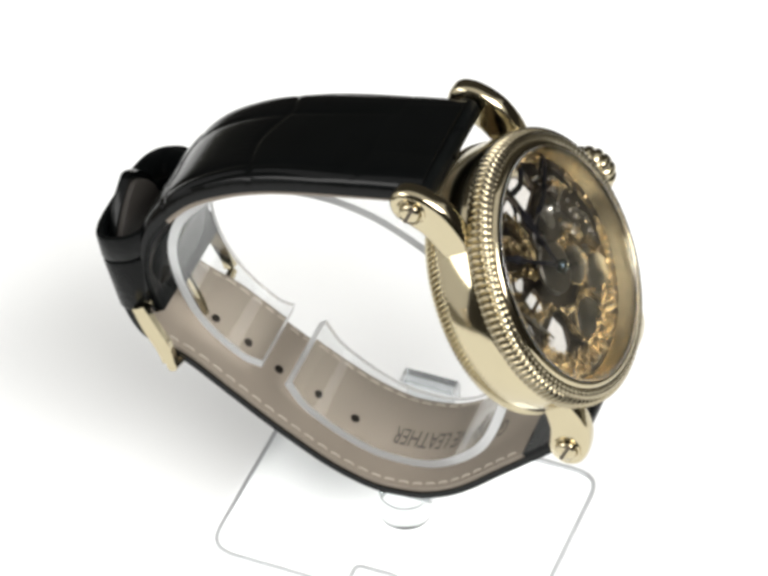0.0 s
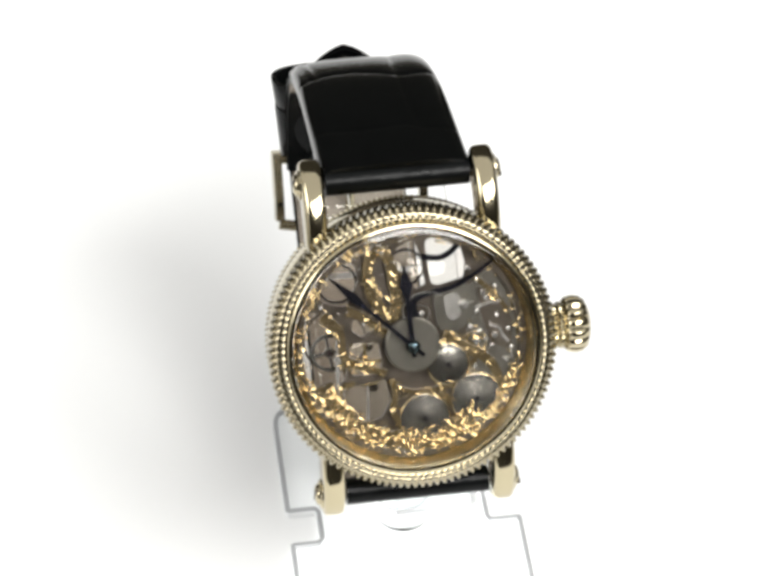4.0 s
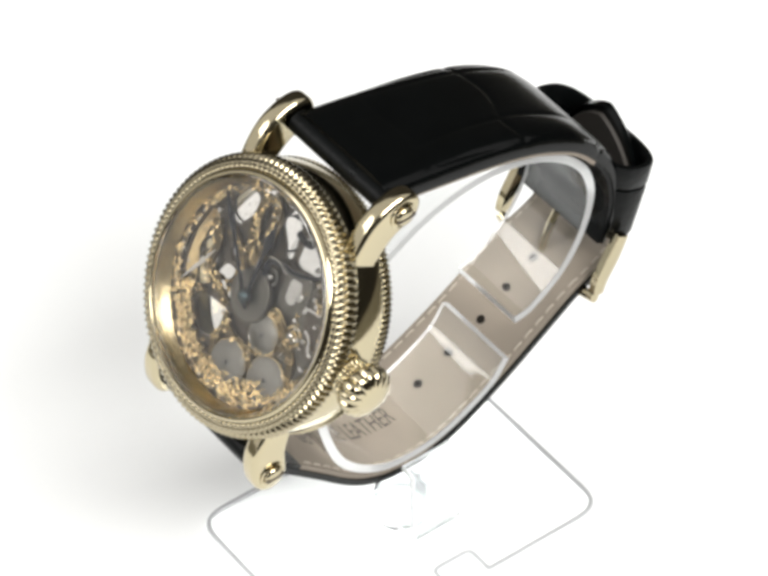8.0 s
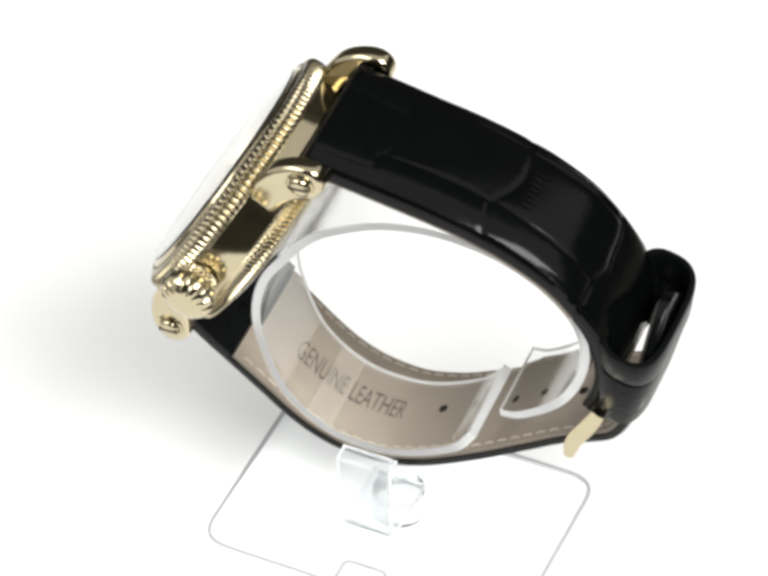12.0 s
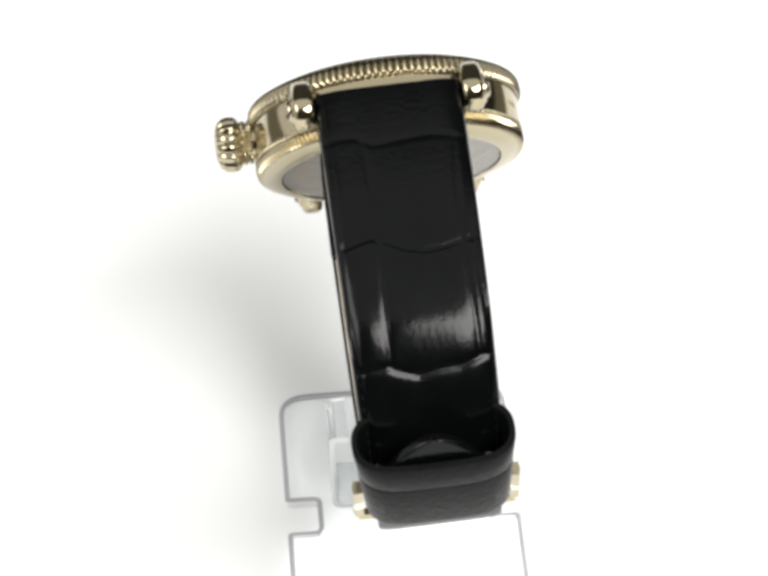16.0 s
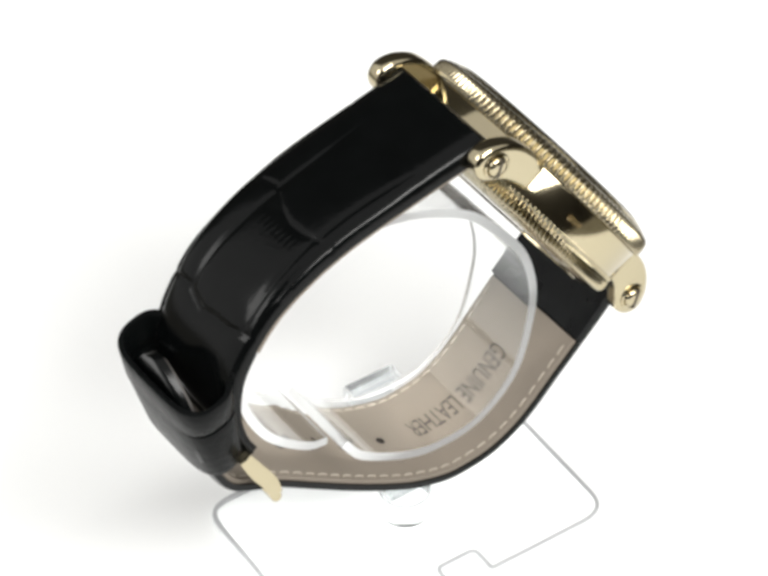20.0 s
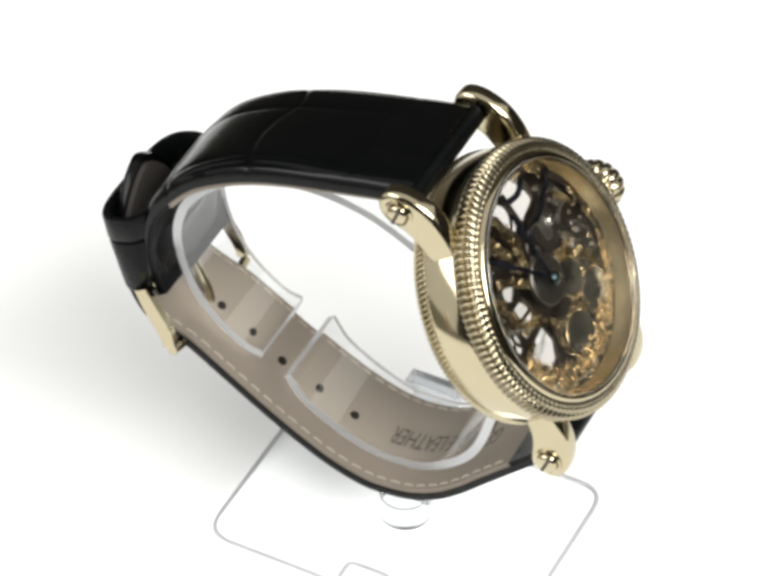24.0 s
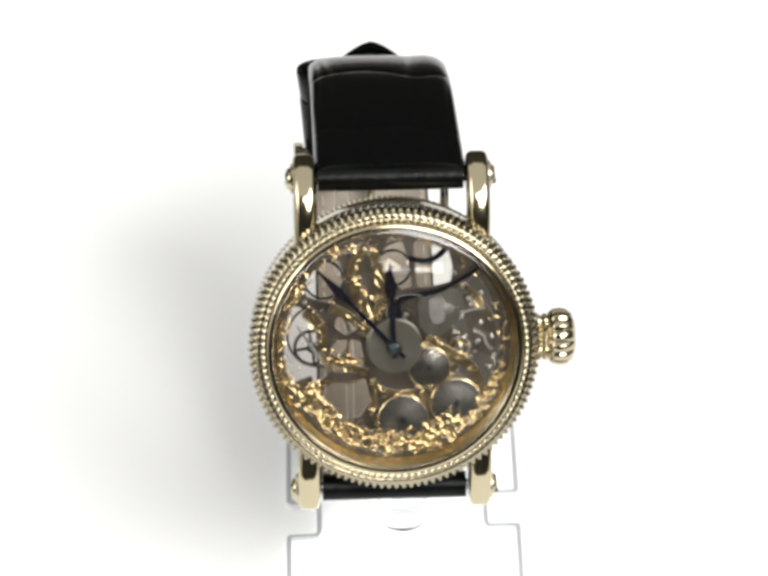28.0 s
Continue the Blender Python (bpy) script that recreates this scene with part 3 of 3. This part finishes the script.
    filigree(scrolls, 40, 55, 112, 15.2, 16.3, 3.7, 0.3, 0.6, 3)
    filigree(scrolls, 36, -15, 58, 15.2, 16.3, 3.7, 0.3, 0.6, 4)
    filigree(scrolls, 26, -34, 38, 8.8, 14.6, 3.05, 0.15, 0.3, 6)
    part("scrollwork", moved(scrolls, RAISED), BRASS, plate, "dense gold engraved scrollwork", kind="stuff")
    pins, rnd = bmesh.new(), random.Random(31)
    for k in range(22):
        a, q, l = radians(rnd.uniform(-34, 50)), rnd.uniform(8.6, 15.0), rnd.uniform(0.2, 0.55)
        join(pins, moved(box(-l, l, -0.1, 0.1, 0, 0.2, 0.04, 1), pose(q * math.cos(a), q * math.sin(a), rnd.uniform(3.0, 3.2), 0, rnd.uniform(-9, 9), rnd.uniform(0, 180))))
    part("steel_pins", moved(pins, RAISED), SILVER, plate, "small bright steel pins and springs", kind="stuff")
    dots = bmesh.new()
    beads(dots, 75, 70, 330, 14.6, 15.9, 3.95, 0.14, 11)
    beads(dots, 45, 95, 215, 9.5, 14.8, 3.75, 0.12, 13)
    beads(dots, 20, -30, 60, 8.8, 14.5, 3.15, 0.14, 12)
    part("gilt_beads", moved(dots, RAISED), SILVER, plate, "small bright beads on the plate", kind="stuff")


def hand_shape(length, tail, spade, width):
    """A pointed leaf hand along +y."""
    pts = [(0.28, -tail), (0.34, 0), (max(0.2, width * 0.28), spade * 0.76), (width, spade), (width * 0.55, spade + (length - spade) * 0.45), (0.02, length)]
    return pts + [(-x, y) for x, y in pts[::-1]]


def pointers_of_watch():
    m = {}
    for name, length, tail, spade, width, z, lab in (("hour_hand", 11.8, 1.6, 8.6, 0.95, 5.7, "dark blued spade hour hand"), ("minute_hand", 16.0, 2.0, 11.0, 0.7, 6.2, "dark blued leaf minute hand")):
        bm = prism(hand_shape(length, tail, spade, width), z, z + 0.22, 0.06, 1)
        join(bm, lathe([(0, z + 0.25), (0.85, z + 0.25), (0.95, z), (0, z)], 28))
        ob = new(name, mesh_from(moved(bm, Matrix.Diagonal((MM, MM, MM, 1))), name, BLUED))
        ob.parent = watch
        m[name] = tagged(ob, label=lab)
    bm = prism([(0.1, -2.9), (0.16, -1.2), (0.2, 0), (0.3, 1.6), (0.06, 5.2), (-0.06, 5.2), (-0.3, 1.6), (-0.2, 0), (-0.16, -1.2), (-0.1, -2.9)], 0, 0.2)
    join(bm, lathe([(0, 0.3), (0.5, 0.3), (0.55, 0), (0, 0)], 20))
    ob = new("second_hand", mesh_from(moved(bm, Matrix.Diagonal((MM, MM, MM, 1))), "second_hand", SILVER))
    ob.parent = watch
    m["second_hand"] = tagged(ob, label="thin bright small seconds hand")
    part("hand_cap", moved(lathe([(0, 7.05), (0.5, 6.98), (0.85, 6.75), (1.0, 6.45), (1.0, 6.0), (0, 6.0)], 32), CASE), CAP_STEEL, watch, "small blue-grey steel hand cap")
    return m


# ---- strap ----
UPPER = [(-8.6, 81.2), (-5.0, 80.5), (2.1, 79.0), (9.8, 77.3), (16.2, 75.5), (21.9, 73.1), (27.8, 69.4), (32.3, 64.4), (35.2, 59.2), (36.2, 53.0), (35.4, 48.0), (34.0, 44.8)]
LOWER = [(-33.0, 41.6), (-29.0, 37.2), (-24.2, 32.6), (-20.1, 28.7), (-16.4, 25.1), (-12.8, 22.3), (-8.4, 20.2), (-4.0, 19.4), (0.0, 19.4), (4.7, 20.7), (9.0, 22.6), (16.1, 26.7), (23.1, 31.3), (29.0, 35.2), (33.0, 37.0), (36.6, 39.2), (39.0, 43.4), (40.9, 49.0), (41.4, 55.0), (41.6, 59.0), (41.6, 61.6)]
ROWS_X = (-1.0, -0.85, -0.5, -0.2, 0.1, 0.3, 0.52, 0.85, 1.0)
ROWS_F = ((0.157, 0.155, 0.144, 0.147, 0.152, 0.156, 0.132, 0.130, 0.132), (0.398, 0.405, 0.420, 0.424, 0.412, 0.395, 0.383, 0.396, 0.400), (0.650, 0.652, 0.667, 0.670, 0.678, 0.668, 0.655, 0.660, 0.662), (0.88, 0.89, 0.9, 0.91, 0.9, 0.89, 0.88, 0.89, 0.9))
COLS = ((-0.37, 0.74), (-0.78, 0.45), (-0.74, 0.42), (), ())


def upper_half(f):
    return 10.5 - 0.8 * min(1, f * 1.15)


def lower_half(f):
    w = 10.2 - 1.5 * min(1, f * 1.3)
    if f > 0.89:
        w *= (max(0.0, 1 - ((f - 0.89) / 0.1101) ** 1.8)) ** 0.72 * 0.95 + 0.05
    return w


def groove(d, w):
    return math.exp(-(d / w) ** 2)


def croc(f, x):
    """Depth of the embossed scale pattern at f along and x across the strap."""
    rows = [float(np.interp(x, ROWS_X, r)) for r in ROWS_F]
    wide = min(abs(f - s) for s in rows)
    k = sum(1 for s in rows if f > s)
    side = min(abs(x - c - 0.04 * math.sin(11 * f + 3 * c)) for c in COLS[k] + (-0.93, 0.93))
    cut = min(1.0, groove(wide, 0.007) + 0.9 * groove(side, 0.03))
    # between the cuts each scale swells like a low pillow
    swell = (1 - math.exp(-wide / 0.045)) * (1 - math.exp(-side / 0.16))
    ticks = 0.12 * groove(f - 0.45, 0.012) * math.cos(x * 62) if k == 2 and -0.55 < x < 0.3 else 0.0
    deep = float(np.interp(f, (0.1, 0.2, 0.36, 0.64), (0.25, 0.45, 0.9, 1.05)))
    return deep * (0.7 * cut + 0.9 * (1 - swell)) + ticks


def straps():
    up_line = spline(UPPER, 220)[0]
    lo_line = spline(LOWER, 260)[0]
    pad = lambda f: 1.3 * max(0.0, 1 - f / 0.75) ** 0.7
    upper = part("upper_strap", moved(band(up_line, -1, upper_half, lambda f, x: -0.25 + pad(f) * 0.2 + (0.75 + 0.35 * pad(f)) * (1 - abs(x) ** 8) + 0.5 * math.sin(math.pi * min(1, f * 1.1)) - 0.27 * croc(f, x) - (0.5 if abs(x) > 0.99 else 0.0), lambda f, x: -1.6 - pad(f) * 0.3, 64), ALL),
                 LEATHER, watch, "black crocodile-embossed leather strap half", 60)
    part("strap_lining", moved(band(up_line[8:150], -1, lambda f: upper_half(f * 0.65) - 0.25, lambda f, x: -1.62, lambda f, x: -2.5, 8), ALL), LINING, upper, "beige leather lining")
    part("strap_fold", moved(band(up_line[150:], -1, lambda f: upper_half(1) - 0.2, lambda f, x: -1.62, lambda f, x: -2.3, 8), ALL), LEATHER_MATT, upper)
    lower = part("lower_strap", moved(band(lo_line, 1, lower_half, lambda f, x: 0.25 * (1 - abs(x) ** 6) - (0.25 if abs(x) > 0.99 else 0), lambda f, x: -1.25, 24), ALL), LEATHER, watch, "black leather strap half with punched holes", 60)
    a = 28
    c = 214
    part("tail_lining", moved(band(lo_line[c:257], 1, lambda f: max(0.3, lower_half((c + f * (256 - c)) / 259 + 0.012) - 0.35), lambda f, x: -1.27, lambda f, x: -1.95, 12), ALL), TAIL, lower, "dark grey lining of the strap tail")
    lining = part("strap_lining", moved(band(lo_line[a:c + 1], 1, lambda f: lower_half((a + f * (c - a)) / 259 + 0.012) - 0.35, lambda f, x: -1.27, lambda f, x: -1.95, 12), ALL), LINING, lower, "beige leather lining with pressed lettering")
    part("strap_fold", moved(band(lo_line[:a], 1, lambda f: lower_half(0) - 0.1, lambda f, x: -1.27, lambda f, x: -2.1, 8), ALL), LEATHER_MATT, lower)
    for side in (-1, 1):
        up_n, lo_n = normals2(up_line) * -1, normals2(lo_line)
        i = a + 4
        while i < 208:
            h = (lower_half(i / 259) - 1.25) * side
            pts = [(h, *(lo_line[j] - lo_n[j] * d)) for j, d in ((i, 1.95), (i + 1, 2.12), (i + 3, 2.12), (i + 4, 1.95))]
            part("stitch", moved(tube(bmesh.new(), pts, 0.16, 5), ALL), THREAD_CREAM, lower)
            i += 6
        i = 4
        while i < 200:
            h = (upper_half(i / 219) - 0.85) * side
            pts = [(h, *(up_line[j] + up_n[j] * d)) for j, d in ((i, -0.15), (i + 1, 0.05), (i + 3, 0.05), (i + 4, -0.15))]
            part("stitch", moved(tube(bmesh.new(), pts, 0.18, 5), ALL), THREAD_BLACK, upper)
            i += 6
    lo_n = normals2(lo_line)
    # Holes are not cut: dark discs stand in for the shade inside them.
    for y in (6.9, 12.9, 18.9, 24.2, 29.2):
        j = int(np.argmin(np.abs(lo_line[:215, 0] - y)))
        q, n = lo_line[j] - lo_n[j] * 1.99, -lo_n[j]
        m = Vector((0, *n)).to_track_quat("Z", "Y").to_matrix().to_4x4()
        m.translation = Vector((-0.3, *q))
        part("hole_disc", moved(moved(lathe([(0, 0.015), (0.58, 0.03), (0.7, 0.05), (0.78, -0.1)], 20), m), ALL), HOLE_SHADE, lining, "small dark disc for the shade in a buckle hole")
    # The pressed lettering on the lining.
    run = np.concatenate([[0], np.cumsum(np.linalg.norm(np.diff(lo_line, axis=0), axis=1))])
    cu = bpy.data.curves.new("pressed_text", "FONT")
    cu.body, cu.size, cu.extrude, cu.resolution_u = "GENUINE LEATHER", 1.0, 0.004, 4
    tmp = new("pressed_text", cu)
    bpy.context.view_layer.update()
    me = bpy.data.meshes.new_from_object(tmp.evaluated_get(bpy.context.evaluated_depsgraph_get()))
    bpy.data.objects.remove(tmp)
    co = np.array([v.co[:] for v in me.vertices])
    x0, x1 = co[:, 0].min(), co[:, 0].max()
    s0 = np.interp(-19.4, lo_line[:200, 0], run[:200])
    s1 = np.interp(0.2, lo_line[:200, 0], run[:200])
    for v in me.vertices:
        at = s0 + (v.co.x - x0) / (x1 - x0) * (s1 - s0)
        q = np.array([np.interp(at, run, lo_line[:, k]) for k in range(2)])
        n = np.array([np.interp(at, run, lo_n[:, k]) for k in range(2)])
        q = q - n * (1.96 + (0.03 if v.co.z > 0 else 0.0))
        v.co = Vector((2.2 - v.co.y * 5.2, *q)) * MM
    me.materials.append(INK)
    ob = new("pressed_lettering", me)
    ob.parent = lining
    tagged(ob, label="dark pressed words on the lining")


def keeper(low, high):
    """A leather loop round the strap end and the tail. low, high: z, half width, inner and outer y of its rims; the rims dip outwards."""
    n, bm, rows = 44, bmesh.new(), []
    for f, wall in ((0.0, 0.12), (0.06, 0.0), (0.94, 0.0), (1.0, 0.12), (1.0, 0.85), (0.92, 1.0), (0.08, 1.0), (0.0, 0.85)):
        z, half, y0, y1 = [a + (b - a) * f for a, b in zip(low, high)]
        row = []
        for k in range(n):
            c, q = math.cos(2 * math.pi * k / n), math.sin(2 * math.pi * k / n)
            x = (half - wall) * math.copysign(abs(c) ** 0.5, c)
            y = (y0 + y1) / 2 + ((y1 - y0) / 2 - wall) * math.copysign(abs(q) ** 0.78, q)
            row.append(bm.verts.new((x, y, z - 0.32 * (y - y1))))
        rows.append(row)
    for i in range(8):
        a, b = rows[i], rows[(i + 1) % 8]
        for k in range(n):
            bm.faces.new((a[k], a[(k + 1) % n], b[(k + 1) % n], b[k]))
    return part("keeper", moved(bm, ALL), LEATHER_MATT, watch, "black leather keeper loop")


def buckle():
    line, _ = spline([(35.2, 47.0), (33.4, 43.4), (31.5, 40.0), (30.7, 37.4)], 16)
    frame_bm = bmesh.new()
    for side in (-1, 1):
        rows = []
        n = normals2(line)
        for i in range(16):
            w = 1.1 + 0.3 * math.sin(math.pi * i / 15)
            rows.append([frame_bm.verts.new((side * xx, *(line[i] + n[i] * d * w))) for xx, d in ((10.4, -0.8), (11.7, -0.9), (11.9, 0), (11.7, 0.9), (10.4, 0.8))])
        for a, b in zip(rows, rows[1:]):
            for k in range(5):
                frame_bm.faces.new((a[k], a[(k + 1) % 5], b[(k + 1) % 5], b[k]))
        frame_bm.faces.new(rows[0])
        frame_bm.faces.new(rows[-1][::-1])
    tube(frame_bm, [(-11.2, 30.5, 36.4), (-8, 30.2, 35.8), (0, 30.0, 35.4), (8, 30.2, 35.8), (11.2, 30.5, 36.4)], 0.85, 10)
    tube(frame_bm, [(-11.2, 34.6, 45.9), (11.2, 34.6, 45.9)], 0.7, 10)
    ob = part("buckle", moved(frame_bm, ALL), GOLD, watch, "polished gold buckle frame")
    tongue = bmesh.new()
    tube(tongue, [(-0.3, 33.4, 45.2), (-0.3, 32.0, 42.8), (-0.3, 30.6, 39.5), (-0.3, 30.1, 37.4), (-0.3, 29.9, 36.6)], 0.65, 8)
    part("buckle_tongue", moved(tongue, ALL), GOLD, ob, "thin gold tongue")
    return ob


def spring_bars():
    for u in (-1, 1):
        bm = bmesh.new()
        tube(bm, [(-10.4, 22.2 * u, 0), (10.4, 22.2 * u, 0)], 0.8, 12)
        part("spring_bar", moved(bm, LUGS), STEEL, watch)
        roll = bmesh.new()
        tube(roll, [(-10.1, 22.2 * u, 0.0), (-9.9, 22.2 * u, 0.0), (9.9, 22.2 * u, 0.0), (10.1, 22.2 * u, 0.0)], 1.9, 20)
        part("strap_end", moved(roll, LUGS), LEATHER_MATT, watch, "rolled black leather strap end")


case_parts()
for sx in (-1, 1):
    for su in (-1, 1):
        lug(sx, su)
crown_part()
movement()
POINTERS = pointers_of_watch()
straps()
spring_bars()
keeper((52.9, 10.8, 33.4, 42.7), (57.5, 11.4, 33.6, 43.2))
keeper((43.6, 10.1, 32.7, 40.3), (52.6, 10.9, 33.3, 42.5))
buckle()

# ---- the clear stand ----
stand = new("watch_stand")
tagged(stand, label="clear acrylic watch stand with an open cuff on a flat base", category="stand")


def stand_parts():
    shape = [(-18, -26.5), (18, -26.5), (18, -3.3), (13.1, -3.3), (13.1, 2.9), (18, 2.9), (18, 25.4), (-18, 25.4), (-18, 2.0), (-13.3, 2.0), (-13.3, -4.2), (-18, -4.2)]
    radii = [5, 5, 0.9, 0.7, 0.7, 0.9, 5, 5, 0.9, 0.7, 0.7, 0.9]
    base = part("base_plate", moved(slab(rounded(shape, radii), 0.9, 2.4, 0.3, 3, 0.5), ALL), ACRYLIC, stand, "flat clear base with notched sides", 5)
    foot = part("foot", moved(moved(lathe([(0, 2.42), (4.0, 2.42), (4.12, 2.5), (4.15, 2.7), (4.05, 2.85), (4.0, 6.9), (3.9, 7.2), (0, 7.26)], 56), Matrix.Translation((0, -0.5, 0))), ALL), ACRYLIC_FOOT, stand, "round clear foot")
    ring_pts = [(18.3, 35.5), (21.4, 36.2), (26.2, 39.8), (29.5, 44), (31.8, 49.7), (32.4, 55.5), (30.6, 61.3), (26.2, 66.3), (20.5, 69.8), (14, 71.6), (7, 71.8), (0, 70.2), (-6.0, 67.2), (-10.2, 64.2), (-14.7, 58.6), (-18.6, 52.3), (-20.3, 45), (-19.6, 38), (-16.2, 28.8), (-9.4, 23.0), (-2.1, 21.8), (4.4, 23.2), (12.0, 27.6), (15.2, 31.9)]
    line, _ = spline(ring_pts, 150)
    nrm = normals2(line)
    bm = bmesh.new()
    rows = []
    for i in range(150):
        f = i / 149
        lo, hi = -6.0 + 1.2 * f, 7.3 + 2.5 * f
        q, w = line[i], line[i] - nrm[i] * 1.4
        rows.append([bm.verts.new((lo, *q)), bm.verts.new((hi, *q)), bm.verts.new((hi, *w)), bm.verts.new((lo, *w))])
    for a, b in zip(rows, rows[1:]):
        for k in range(4):
            bm.faces.new((a[k], a[(k + 1) % 4], b[(k + 1) % 4], b[k]))
    bm.faces.new(rows[0])
    bm.faces.new(rows[-1][::-1])
    cuff = part("cuff", moved(moved(bm, ALL), SIT), ACRYLIC_CUFF, stand, "clear open cuff inside the strap", 50)
    side = rounded([(8.0, 22.6), (10.9, 22.6), (10.9, 7.3), (-1.6, 7.3), (-1.6, 8.2), (9.95, 8.2), (9.95, 21.65), (8.0, 21.65)], [0, 0.9, 1.8, 0.3, 0.3, 1.0, 0.4, 0])
    bm = slab(side, -5.6, 3.3, 0.28, 2)
    to = Matrix(((1, 0, 0, 0), (0, 0, 1, 0), (0, 1, 0, 0), (0, 0, 0, 1)))
    brk = part("bracket", moved(moved(bm, to), ALL), ACRYLIC_THIN, stand, "clear hooked bracket between foot and cuff", 20)
    for ob, mat, test in ((cuff, CUT_EDGE, lambda n: abs(n.x) > 0.85), (foot, FOOT_OUTLINE, lambda n: 0.03 < abs(n.z) < 0.9), (brk, CUT_EDGE, lambda n: 0.3 < abs(n.y))):
        ob.data.materials.append(mat)
        for p in ob.data.polygons:
            p.material_index = 1 if test(p.normal) else 0
    # The top rim strip is clear plate coloured grey, like its edge seen through it.
    base.data.materials.append(EDGE_REFRACTION)
    base.data.materials.append(CUT_EDGE)
    for p in base.data.polygons:
        p.material_index = 0 if len(p.vertices) == 3 else 2 if abs(p.normal.z) < 0.3 else 1
    for k in (-2, -1):
        cuff.data.polygons[k].material_index = 1
    for ob in (base, foot, cuff, brk):
        ob.visible_shadow = False


stand_parts()


# ---- what moves ----
def motions():
    times = [0.0] + [0.5 * k for k in range(1, 56)] + [28.0]
    rate = -360.0 / 23.6165
    turn = lambda t: pose(0, 0, 0, 0, 0, rate * (t - 16.2) + 180.0)
    walk(watch, [(t, turn(t) @ SIT) for t in times])
    walk(stand, [(t, turn(t)) for t in times])
    flat = case_frame(-0.7, 1.0)
    axes = flat.to_3x3() * 1000.0
    place = Matrix.Translation(flat.translation) @ axes.to_4x4()
    at = lambda x, y, z, a: place @ pose(x * MM, y * MM, z * MM, 0, 0, -a)
    slow = [0.0, 7.0, 14.0, 21.0, 28.0]
    walk(POINTERS["hour_hand"], [(t, at(0, 0, 0, -3.0 + 0.00833 * (t - 28))) for t in slow])
    walk(POINTERS["minute_hand"], [(t, at(0, 0, 0, -43.5 + 0.1 * (t - 28))) for t in slow])
    walk(POINTERS["second_hand"], [(t, at(-10.6, -1.2, 4.6, -34.0 + 6.0 * (t - 28))) for t in times])


motions()
